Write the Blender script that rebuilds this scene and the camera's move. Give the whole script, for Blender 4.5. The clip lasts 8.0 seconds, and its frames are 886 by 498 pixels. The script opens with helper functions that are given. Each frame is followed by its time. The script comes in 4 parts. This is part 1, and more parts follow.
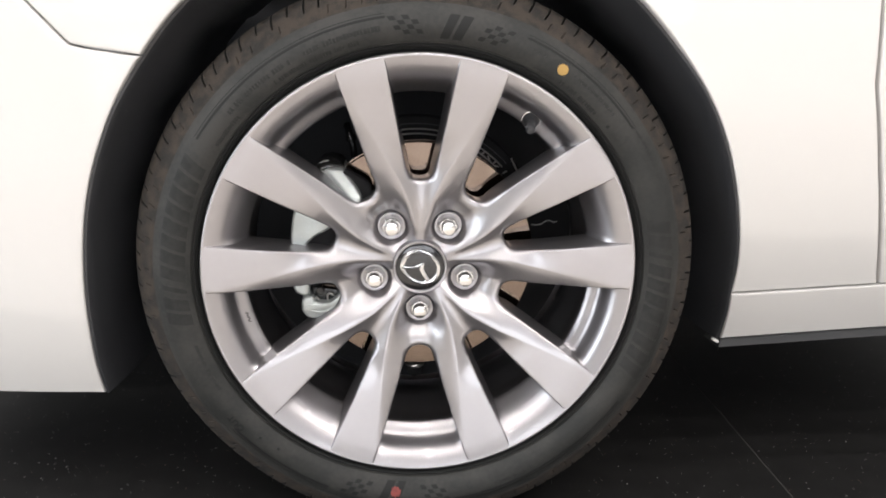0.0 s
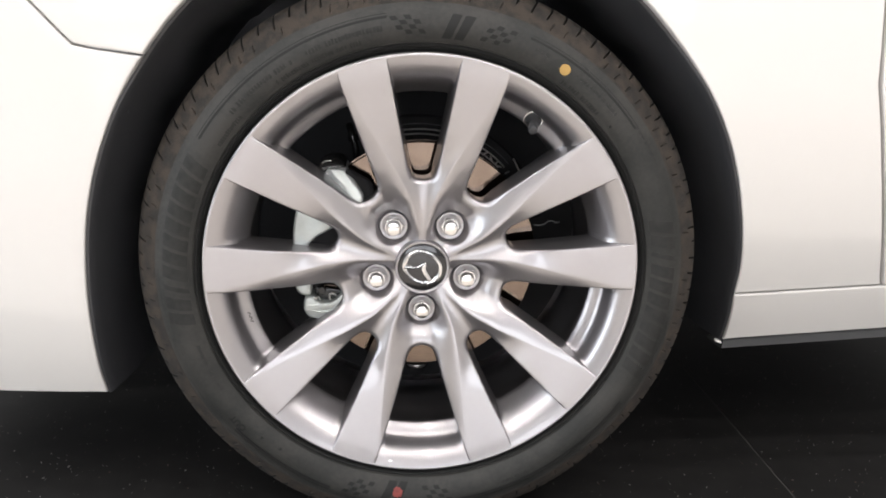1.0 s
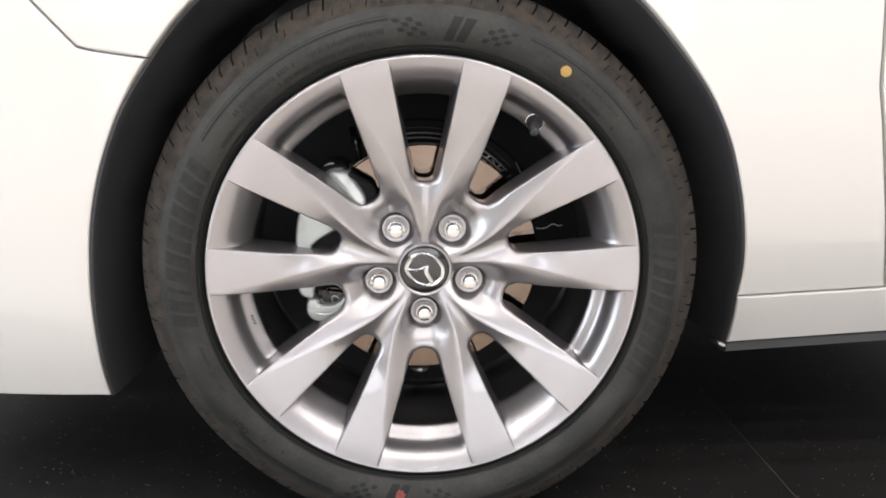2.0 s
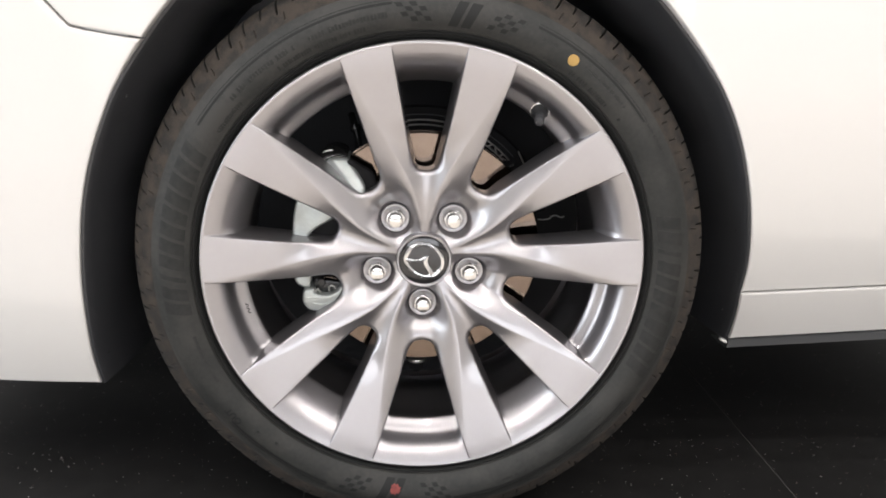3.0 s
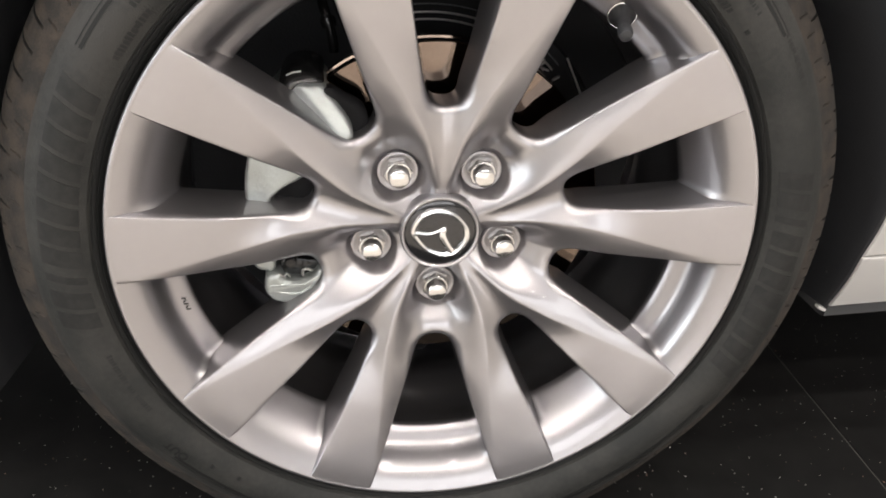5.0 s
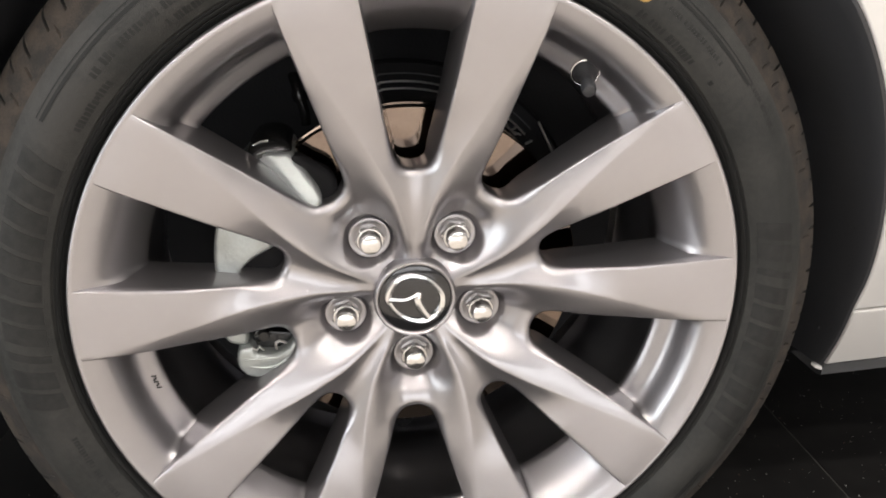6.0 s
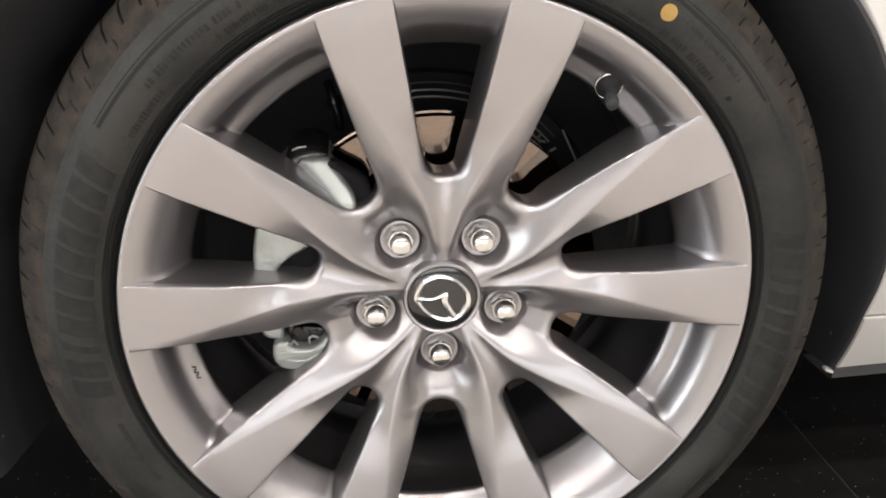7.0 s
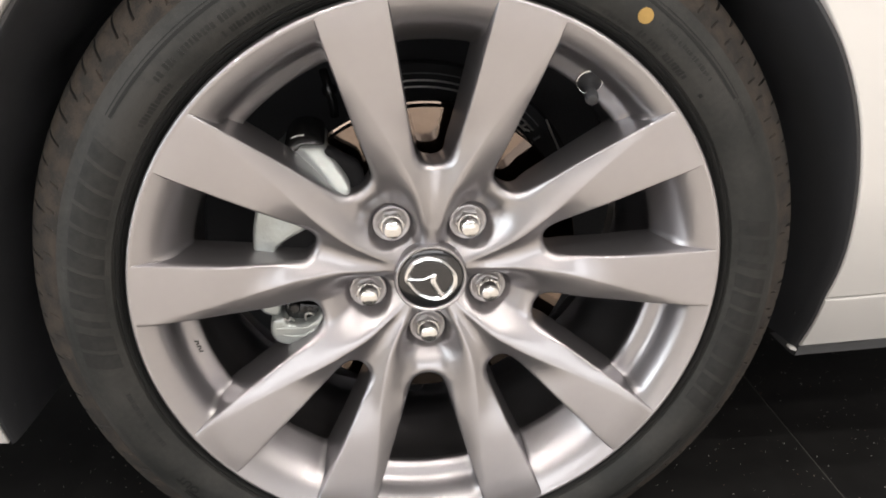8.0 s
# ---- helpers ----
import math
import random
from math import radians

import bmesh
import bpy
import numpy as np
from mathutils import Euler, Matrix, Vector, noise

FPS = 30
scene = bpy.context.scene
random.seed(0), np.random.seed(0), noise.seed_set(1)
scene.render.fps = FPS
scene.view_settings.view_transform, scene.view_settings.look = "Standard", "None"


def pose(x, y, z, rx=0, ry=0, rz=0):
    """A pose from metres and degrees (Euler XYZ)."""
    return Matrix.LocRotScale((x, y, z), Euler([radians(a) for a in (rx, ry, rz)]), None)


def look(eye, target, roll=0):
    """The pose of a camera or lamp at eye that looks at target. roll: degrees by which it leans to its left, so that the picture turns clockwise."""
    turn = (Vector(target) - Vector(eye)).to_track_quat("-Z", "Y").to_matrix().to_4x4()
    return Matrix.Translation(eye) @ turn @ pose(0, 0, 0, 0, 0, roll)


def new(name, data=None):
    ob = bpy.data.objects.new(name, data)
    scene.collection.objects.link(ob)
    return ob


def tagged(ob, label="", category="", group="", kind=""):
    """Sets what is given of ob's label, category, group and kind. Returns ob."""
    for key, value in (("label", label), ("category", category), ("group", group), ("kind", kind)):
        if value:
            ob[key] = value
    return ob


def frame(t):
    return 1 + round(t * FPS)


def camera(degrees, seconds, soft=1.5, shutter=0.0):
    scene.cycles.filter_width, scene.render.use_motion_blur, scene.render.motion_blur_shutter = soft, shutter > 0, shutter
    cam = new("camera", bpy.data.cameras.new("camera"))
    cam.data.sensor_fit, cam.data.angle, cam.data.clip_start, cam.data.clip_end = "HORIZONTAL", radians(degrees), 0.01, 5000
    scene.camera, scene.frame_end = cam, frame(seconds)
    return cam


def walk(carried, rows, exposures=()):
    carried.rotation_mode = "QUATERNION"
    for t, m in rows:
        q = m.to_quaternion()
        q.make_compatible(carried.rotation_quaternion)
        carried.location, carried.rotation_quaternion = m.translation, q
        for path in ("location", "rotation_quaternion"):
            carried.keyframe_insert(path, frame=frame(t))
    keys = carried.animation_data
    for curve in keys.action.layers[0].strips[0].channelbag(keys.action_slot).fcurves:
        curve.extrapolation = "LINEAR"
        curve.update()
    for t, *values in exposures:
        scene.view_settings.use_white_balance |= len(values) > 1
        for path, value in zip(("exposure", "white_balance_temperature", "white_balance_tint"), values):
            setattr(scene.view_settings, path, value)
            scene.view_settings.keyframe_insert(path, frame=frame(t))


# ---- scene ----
cam = camera(56.7, 8.0, 1.85)
PATH = [
    (0, (-0.042, -0.938, 0.602), (0.1, 0.983, 0.065), 0.7),
    (0.5, (-0.041, -0.941, 0.603), (0.097, 0.981, 0.066), 0.6),
    (1, (-0.04, -0.938, 0.6), (0.093, 0.985, 0.067), 0.7),
    (1.5, (-0.043, -0.939, 0.602), (0.092, 0.986, 0.077), 0.3),
    (1.7, (-0.037, -0.944, 0.591), (0.086, 0.989, 0.093), 0.3),
    (2.8, (-0.035, -0.933, 0.583), (0.096, 0.996, 0.07), 1.1),
    (3, (-0.043, -0.921, 0.59), (0.093, 1.0, 0.051), 1.6),
    (3.2, (-0.045, -0.912, 0.57), (0.083, 1.016, 0.051), 2.1),
    (3.5, (-0.042, -0.882, 0.57), (0.088, 1.03, 0.0), 2.9),
    (3.8, (-0.059, -0.848, 0.576), (0.095, 1.034, -0.082), 4.4),
    (4, (-0.08, -0.829, 0.628), (0.105, 0.99, -0.182), 5.5),
    (4.2, (-0.103, -0.792, 0.716), (0.127, 0.973, -0.195), 6.1),
    (5.3, (-0.072, -0.558, 0.592), (0.205, 1.178, -0.362), 2.0),
    (5.5, (-0.061, -0.569, 0.589), (0.224, 1.205, -0.291), 1.5),
    (5.7, (-0.059, -0.569, 0.608), (0.233, 1.215, -0.247), 1.1),
    (6, (-0.061, -0.588, 0.598), (0.201, 1.247, -0.153), 0.3),
    (6.5, (-0.07, -0.601, 0.603), (0.164, 1.242, -0.138), 0.2),
    (7, (-0.073, -0.614, 0.616), (0.148, 1.221, -0.148), 0.8),
    (7.5, (-0.079, -0.624, 0.623), (0.158, 1.2, -0.163), 1.6),
    (8, (-0.08, -0.649, 0.642), (0.173, 1.155, -0.185), 1.8),
]
walk(cam, [(t, look(eye, target, roll)) for t, eye, target, roll in PATH], [(0, -0.53, 6320, 11), (3.4, -0.55, 6360, 11), (4.1, -0.54, 6480, 10), (5.3, -0.60, 6600, 11), (6.5, -0.67, 6600, 11), (8, -0.67, 6600, 11)])


# ---- world, lamps, exposure ----
ZC = 0.32                      # height of the wheel's axle
world = bpy.data.worlds.new("world")
scene.world = world
world.use_nodes = True
world.node_tree.nodes["Background"].inputs["Color"].default_value = (1.0, 0.96, 0.92, 1)
world.node_tree.nodes["Background"].inputs["Strength"].default_value = 0.05


def area_lamp(name, eye, target, size, watts, color, shape="SQUARE", size_y=None):
    data = bpy.data.lights.new(name, "AREA")
    data.shape, data.size, data.energy, data.color = shape, size, watts, color
    if size_y:
        data.size_y = size_y
    ob = new(name, data)
    ob.matrix_world = look(eye, target)
    return tagged(ob, kind="structure")


WARM = (1.0, 0.94, 0.88)
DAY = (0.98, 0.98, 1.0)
ROOM_X0, ROOM_X1, ROOM_Y0, ROOM_Y1, ROOM_H = -5.8, 5.8, -14.0, 3.6, 4.2
WIN_X0, WIN_X1, WIN_Z0, WIN_Z1 = -5.4, 5.4, 0.90, 4.1          # unseen glazing opposite the car, added as a source of front light
# added fill lamps: they brighten the body and the spokes' reflections from the front
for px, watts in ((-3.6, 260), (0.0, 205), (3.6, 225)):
    area_lamp("front_fill_lamp", (px, ROOM_Y0 + 0.03, (WIN_Z0 + WIN_Z1) / 2), (px, 0, (WIN_Z0 + WIN_Z1) / 2), 3.5, watts, DAY, "RECTANGLE", WIN_Z1 - WIN_Z0 - 0.1)
SIDE_Y0, SIDE_Y1, SIDE_Z0, SIDE_Z1 = -4.6, 1.6, 0.45, 4.0    # glazing ahead of the car
area_lamp("side_daylight", (ROOM_X0 + 0.03, (SIDE_Y0 + SIDE_Y1) / 2, (SIDE_Z0 + SIDE_Z1) / 2), (0, (SIDE_Y0 + SIDE_Y1) / 2, (SIDE_Z0 + SIDE_Z1) / 2), SIDE_Z1 - SIDE_Z0 - 0.1, 480, (0.90, 0.96, 1.0), "RECTANGLE", SIDE_Y1 - SIDE_Y0 - 0.1)
for px, share in ((-4.5, 1.5), (-3.0, 1.3), (-1.5, 1.1), (0.0, 1.0), (1.5, 1.35), (3.0, 1.6), (4.5, 1.8)):
    for py, watts in ((-12.0, 6), (-9.4, 7), (-7.0, 9), (-5.0, 20), (-3.5, 29), (-2.2, 27), (-1.2, 17), (-0.3, 8)):
        area_lamp("downlight_lamp", (px, py, ROOM_H - 0.06), (px, py, 0), 0.14, watts * share, WARM, "DISK")

# ---- materials ----


def material(name, color, rough=0.5, metal=0.0, coat=0.0, var=0.0, var_scale=8.0, color2=None, bump=0.0, bump_scale=200.0,
             rough_var=0.0, specular=0.5, coat_rough=0.05, spread=(0.45, 0.95)):
    m = bpy.data.materials.new(name)
    m.use_nodes = True
    nt = m.node_tree
    b = nt.nodes["Principled BSDF"]
    b.inputs["Base Color"].default_value = (*color, 1)
    b.inputs["Roughness"].default_value = rough
    b.inputs["Metallic"].default_value = metal
    b.inputs["Coat Weight"].default_value = coat
    b.inputs["Coat Roughness"].default_value = coat_rough
    b.inputs["Specular IOR Level"].default_value = specular
    co = nt.nodes.new("ShaderNodeTexCoord")
    if var or rough_var:
        n1 = nt.nodes.new("ShaderNodeTexNoise")
        n1.inputs["Scale"].default_value, n1.inputs["Detail"].default_value = var_scale, 6
        n2 = nt.nodes.new("ShaderNodeTexNoise")
        n2.inputs["Scale"].default_value, n2.inputs["Detail"].default_value = var_scale * 11, 3
        nt.links.new(co.outputs["Object"], n1.inputs["Vector"])
        nt.links.new(co.outputs["Object"], n2.inputs["Vector"])
        add = nt.nodes.new("ShaderNodeMath")
        add.operation = "MULTIPLY_ADD"
        add.inputs[1].default_value = 0.4
        nt.links.new(n2.outputs["Fac"], add.inputs[0])
        nt.links.new(n1.outputs["Fac"], add.inputs[2])
        ramp = nt.nodes.new("ShaderNodeMapRange")
        ramp.inputs["From Min"].default_value, ramp.inputs["From Max"].default_value = spread
        nt.links.new(add.outputs[0], ramp.inputs["Value"])
        if var:
            mix = nt.nodes.new("ShaderNodeMix")
            mix.data_type = "RGBA"
            other = color2 or tuple(c * (1 - var) for c in color)
            mix.inputs["A"].default_value, mix.inputs["B"].default_value = (*color, 1), (*other, 1)
            nt.links.new(ramp.outputs["Result"], mix.inputs["Factor"])
            nt.links.new(mix.outputs["Result"], b.inputs["Base Color"])
        if rough_var:
            rr = nt.nodes.new("ShaderNodeMapRange")
            rr.inputs["To Min"].default_value, rr.inputs["To Max"].default_value = rough - rough_var, rough + rough_var
            nt.links.new(ramp.outputs["Result"], rr.inputs["Value"])
            nt.links.new(rr.outputs["Result"], b.inputs["Roughness"])
    if bump:
        nb = nt.nodes.new("ShaderNodeTexNoise")
        nb.inputs["Scale"].default_value, nb.inputs["Detail"].default_value = bump_scale, 4
        nt.links.new(co.outputs["Object"], nb.inputs["Vector"])
        bp = nt.nodes.new("ShaderNodeBump")
        bp.inputs["Strength"].default_value, bp.inputs["Distance"].default_value = bump, 0.001
        nt.links.new(nb.outputs["Fac"], bp.inputs["Height"])
        nt.links.new(bp.outputs["Normal"], b.inputs["Normal"])
    return m


def granite():
    """Polished near-black granite with sparse pale and reddish flecks."""
    m = material("black_granite", (0.012, 0.012, 0.012), 0.36, specular=0.22)
    nt = m.node_tree
    b = nt.nodes["Principled BSDF"]
    co = nt.nodes.new("ShaderNodeTexCoord")
    geo = nt.nodes.new("ShaderNodeNewGeometry")
    vo = nt.nodes.new("ShaderNodeTexVoronoi")
    vo.inputs["Scale"].default_value, vo.inputs["Randomness"].default_value = 215, 1
    nt.links.new(geo.outputs["Position"], vo.inputs["Vector"])
    sep = nt.nodes.new("ShaderNodeSeparateColor")
    nt.links.new(vo.outputs["Color"], sep.inputs["Color"])
    size = nt.nodes.new("ShaderNodeMapRange")
    size.inputs["From Min"].default_value, size.inputs["From Max"].default_value = 0.72, 1.0
    size.inputs["To Min"].default_value, size.inputs["To Max"].default_value = 0.0, 0.20
    nt.links.new(sep.outputs["Red"], size.inputs["Value"])
    less = nt.nodes.new("ShaderNodeMath")
    less.operation = "LESS_THAN"
    nt.links.new(vo.outputs["Distance"], less.inputs[0])
    nt.links.new(size.outputs["Result"], less.inputs[1])
    tint = nt.nodes.new("ShaderNodeValToRGB")
    tint.color_ramp.elements[0].color, tint.color_ramp.elements[1].color = (0.24, 0.15, 0.12, 1), (0.55, 0.53, 0.50, 1)
    tint.color_ramp.elements[0].position, tint.color_ramp.elements[1].position = 0.15, 0.45
    nt.links.new(sep.outputs["Green"], tint.inputs["Fac"])
    cloud = nt.nodes.new("ShaderNodeTexNoise")
    cloud.inputs["Scale"].default_value, cloud.inputs["Detail"].default_value = 30, 8
    nt.links.new(geo.outputs["Position"], cloud.inputs["Vector"])
    dark = nt.nodes.new("ShaderNodeValToRGB")
    dark.color_ramp.elements[0].color, dark.color_ramp.elements[1].color = (0.0056, 0.0056, 0.0056, 1), (0.0182, 0.0178, 0.0174, 1)
    nt.links.new(cloud.outputs["Fac"], dark.inputs["Fac"])
    mix = nt.nodes.new("ShaderNodeMix")
    mix.data_type = "RGBA"
    nt.links.new(less.outputs[0], mix.inputs["Factor"])
    nt.links.new(dark.outputs["Color"], mix.inputs["A"])
    nt.links.new(tint.outputs["Color"], mix.inputs["B"])
    nt.links.new(mix.outputs["Result"], b.inputs["Base Color"])
    return m


ALLOY = material("silver_alloy_paint", (0.415, 0.402, 0.412), 0.37, 0.95, coat=1.0, coat_rough=0.02, var=0.05, var_scale=12, bump=0.06, bump_scale=34)
ALLOY.node_tree.nodes["Principled BSDF"].inputs["Specular Tint"].default_value = (0.12, 0.13, 0.16, 1)   # flakes darken at a grazing angle
RUBBER = material("tyre_rubber", (0.0165, 0.0176, 0.0167), 0.58, specular=0.34, spread=(0.56, 0.84), var=0.35, var_scale=20, color2=(0.0315, 0.0312, 0.0290), bump=0.45, bump_scale=900)
DUSTY = material("dusty_tread_rubber", (0.042, 0.034, 0.0275), 0.88, specular=0.3, spread=(0.58, 0.82), var=0.4, var_scale=70, color2=(0.021, 0.0195, 0.018), bump=0.8, bump_scale=260)
DARK_RUBBER = material("dark_rubber", (0.0105, 0.0110, 0.0108), 0.62, specular=0.28, bump=0.1, bump_scale=900)
FAINT = material("faint_letter_rubber", (0.0125, 0.0130, 0.0126), 0.6, specular=0.30, var=0.4, var_scale=120, spread=(0.58, 0.80), color2=(0.0190, 0.0194, 0.0186), bump=0.2, bump_scale=900)
CHROME = material("chrome", (0.86, 0.86, 0.85), 0.2, 1.0)
SEAT = material("dull_nut_seat", (0.42, 0.41, 0.42), 0.33, 0.9, var=0.1, var_scale=80)
NUT = material("nut_chrome", (0.70, 0.69, 0.67), 0.14, 1.0)
SATIN = material("satin_steel", (0.62, 0.61, 0.59), 0.32, 1.0, var=0.1, var_scale=60)
CAP = material("black_gloss_cap", (0.012, 0.012, 0.013), 0.12, coat=0.6)
WHITE = material("white_pearl_paint", (0.64, 0.630, 0.612), 0.32, coat=1.0, coat_rough=0.03, var=0.02, var_scale=6)
PLASTIC = material("black_plastic", (0.030, 0.031, 0.034), 0.42, bump=0.15, bump_scale=500, rough_var=0.05, var_scale=10)
LINER = material("black_liner_felt", (0.033, 0.033, 0.036), 0.75, bump=0.5, bump_scale=350)
GREYPL = material("grey_plastic", (0.07, 0.072, 0.075), 0.42, bump=0.1, bump_scale=500)
DISC = material("turned_brake_steel", (0.205, 0.160, 0.128), 0.09, 1.0, var=0.35, var_scale=30, color2=(0.150, 0.112, 0.088))
nodes = DISC.node_tree.nodes
tang = nodes.new("ShaderNodeTangent")
tang.direction_type, tang.axis = "RADIAL", "Y"
DISC.node_tree.links.new(tang.outputs["Tangent"], nodes["Principled BSDF"].inputs["Tangent"])
nodes["Principled BSDF"].inputs["Anisotropic"].default_value = 0.5            # fine turning grooves run round the disc
nodes["Principled BSDF"].inputs["Anisotropic Rotation"].default_value = 0.25
ZINC = material("zinc_coated_iron", (0.42, 0.45, 0.44), 0.38, 0.70, var=0.15, var_scale=50, bump=0.35, bump_scale=260)
BLACKM = material("black_painted_metal", (0.012, 0.012, 0.012), 0.25, var=0.3, var_scale=30)
IRON = material("dull_black_iron", (0.010, 0.010, 0.011), 0.75, specular=0.2, var=0.3, var_scale=40)
YELLOW = material("yellow_paint_dot", (0.40, 0.25, 0.07), 0.6, var=0.2, var_scale=200)
RED = material("red_paint_mark", (0.24, 0.045, 0.038), 0.6, var=0.5, var_scale=160)
STAMP = material("dark_stamp_ink", (0.03, 0.03, 0.03), 0.6)
PLASTER = material("grey_wall_paint", (0.46, 0.455, 0.45), 0.8, var=0.04, var_scale=3, bump=0.1, bump_scale=120)
CEIL = material("ceiling_paint", (0.12, 0.125, 0.14), 0.7, var=0.1, var_scale=3)
GRANITE = granite()
BEIGE = material("beige_floor_tile", (0.83, 0.77, 0.70), 0.22, var=0.20, var_scale=1.6, rough_var=0.05)
GROUT = material("tile_joint", (0.070, 0.068, 0.063), 0.6, var=0.3, var_scale=60)

# ---- mesh helpers ----


def part(name, bm, mat, parent=None, label="", sharp=35.0, at=None):
    """One bmesh as one mesh object, under a thing or a part."""
    me = bpy.data.meshes.new(name)
    bm.to_mesh(me)
    bm.free()
    for m in (mat if isinstance(mat, (list, tuple)) else [mat]):
        me.materials.append(m)
    me.polygons.foreach_set("use_smooth", [True] * len(me.polygons))
    me.set_sharp_from_angle(angle=radians(sharp))
    ob = new(name, me)
    ob.parent = parent
    if at is not None:
        ob.matrix_basis = at
    return tagged(ob, label=label) if label else ob


def again(name, ob, parent, at):
    """Another object on the same mesh."""
    o = new(name, ob.data)
    o.parent = parent
    o.matrix_basis = at
    if "label" in ob:
        o["label"] = ob["label"]
    return o


def grid_faces(bm, rows, close_u=False, close_v=False):
    """Quads between rows of vertices (u runs over rows, v within a row)."""
    nu, nv = len(rows), len(rows[0])
    made = []
    for i in range(nu if close_u else nu - 1):
        for j in range(nv if close_v else nv - 1):
            a, b = rows[i][j], rows[i][(j + 1) % nv]
            c, d = rows[(i + 1) % nu][(j + 1) % nv], rows[(i + 1) % nu][j]
            if len({a, b, c, d}) == 4:
                made.append(bm.faces.new((a, b, c, d)))
    return made


def polar(r, deg, h):
    """A point of the wheel: radius, angle from +x towards up, height towards the outside of the car."""
    a = radians(deg)
    return Vector((r * math.cos(a), -h, r * math.sin(a)))


def revolve(profile, segs=180, a0=0.0, a1=360.0):
    """A surface of revolution round the axle from (radius, height) points."""
    bm = bmesh.new()
    full = abs(a1 - a0) > 359.9
    n = segs if full else segs + 1
    rows = [[bm.verts.new(polar(r, a0 + (a1 - a0) * i / segs, h)) for r, h in profile] for i in range(n)]
    grid_faces(bm, rows, close_u=full)
    bmesh.ops.recalc_face_normals(bm, faces=bm.faces)
    return bm


def rounded_box(bm, size, at, bevel=0.003, segs=2):
    """A bevelled box of that size at the pose, added to bm."""
    geo = bmesh.ops.create_cube(bm, size=1.0, matrix=at @ Matrix.Diagonal((*size, 1)))
    edges = list({e for v in geo["verts"] for e in v.link_edges})
    bmesh.ops.bevel(bm, geom=edges, offset=bevel, segments=segs, profile=0.5, affect="EDGES")


def tube(points, radius, ring=10, closed=False, flat=1.0):
    """A round tube along points."""
    bm = bmesh.new()
    pts = [Vector(p) for p in points]
    n = len(pts)
    rows = []
    for i, p in enumerate(pts):
        t = (pts[(i + 1) % n] - pts[i - 1]) if closed else (pts[min(i + 1, n - 1)] - pts[max(i - 1, 0)])
        t.normalize()
        side = t.cross(Vector((0, 1, 0)))
        if side.length < 1e-4:
            side = t.cross(Vector((1, 0, 0)))
        side.normalize()
        up = side.cross(t)
        rad = radius[i] if isinstance(radius, (list, tuple)) else radius
        rows.append([bm.verts.new(p + rad * (math.cos(k * math.tau / ring) * side + flat * math.sin(k * math.tau / ring) * up)) for k in range(ring)])
    grid_faces(bm, rows, close_u=closed, close_v=True)
    if not closed:
        bm.faces.new(rows[0])
        bm.faces.new(list(reversed(rows[-1])))
    bmesh.ops.recalc_face_normals(bm, faces=bm.faces)
    return bm


def step01(t):
    t = min(1.0, max(0.0, t))
    return t * t * (3 - 2 * t)


def table(x, xs, ys):
    return float(np.interp(x, xs, ys))


def smooth_table(x, xs, ys):
    """Cubic through the points (Catmull-Rom on uneven steps)."""
    if x <= xs[0]:
        return ys[0]
    if x >= xs[-1]:
        return ys[-1]
    i = max(k for k in range(len(xs) - 1) if xs[k] <= x)
    h = xs[i + 1] - xs[i]

    def slope(k):
        if k == 0:
            return (ys[1] - ys[0]) / (xs[1] - xs[0])
        if k == len(xs) - 1:
            return (ys[-1] - ys[-2]) / (xs[-1] - xs[-2])
        s0, s1 = (ys[k] - ys[k - 1]) / (xs[k] - xs[k - 1]), (ys[k + 1] - ys[k]) / (xs[k + 1] - xs[k])
        return 0.0 if s0 * s1 <= 0 else 2 * s0 * s1 / (s0 + s1)
    t = (x - xs[i]) / h
    return ((2 * t ** 3 - 3 * t ** 2 + 1) * ys[i] + (t ** 3 - 2 * t ** 2 + t) * h * slope(i)
            + (-2 * t ** 3 + 3 * t ** 2) * ys[i + 1] + (t ** 3 - t ** 2) * h * slope(i + 1))


# ---- the showroom ----


def box_mesh(x0, x1, y0, y1, z0, z1, bevel=0.0):
    bm = bmesh.new()
    bmesh.ops.create_cube(bm, size=1.0, matrix=Matrix.Translation(((x0 + x1) / 2, (y0 + y1) / 2, (z0 + z1) / 2)) @ Matrix.Diagonal((x1 - x0, y1 - y0, z1 - z0, 1)))
    if bevel:
        bmesh.ops.bevel(bm, geom=bm.edges[:], offset=bevel, segments=2, affect="EDGES")
    return bm


def structure(name, bm, mat, label="", sharp=35.0):
    return tagged(part(name, bm, mat, None, label, sharp), kind="structure")


T = 0.15
floor = structure("floor", box_mesh(ROOM_X0, ROOM_X1, ROOM_Y0, ROOM_Y1, -0.10, -0.0008), GROUT, "polished black granite tile floor with pale flecks")
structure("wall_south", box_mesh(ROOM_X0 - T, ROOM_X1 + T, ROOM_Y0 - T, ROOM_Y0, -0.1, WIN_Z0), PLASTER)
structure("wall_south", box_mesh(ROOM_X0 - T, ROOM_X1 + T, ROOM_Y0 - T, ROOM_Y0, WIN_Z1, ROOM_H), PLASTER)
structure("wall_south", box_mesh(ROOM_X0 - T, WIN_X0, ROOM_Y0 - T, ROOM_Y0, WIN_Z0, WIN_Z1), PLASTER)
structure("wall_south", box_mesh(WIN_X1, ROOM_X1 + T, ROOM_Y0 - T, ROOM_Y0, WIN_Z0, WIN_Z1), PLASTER)
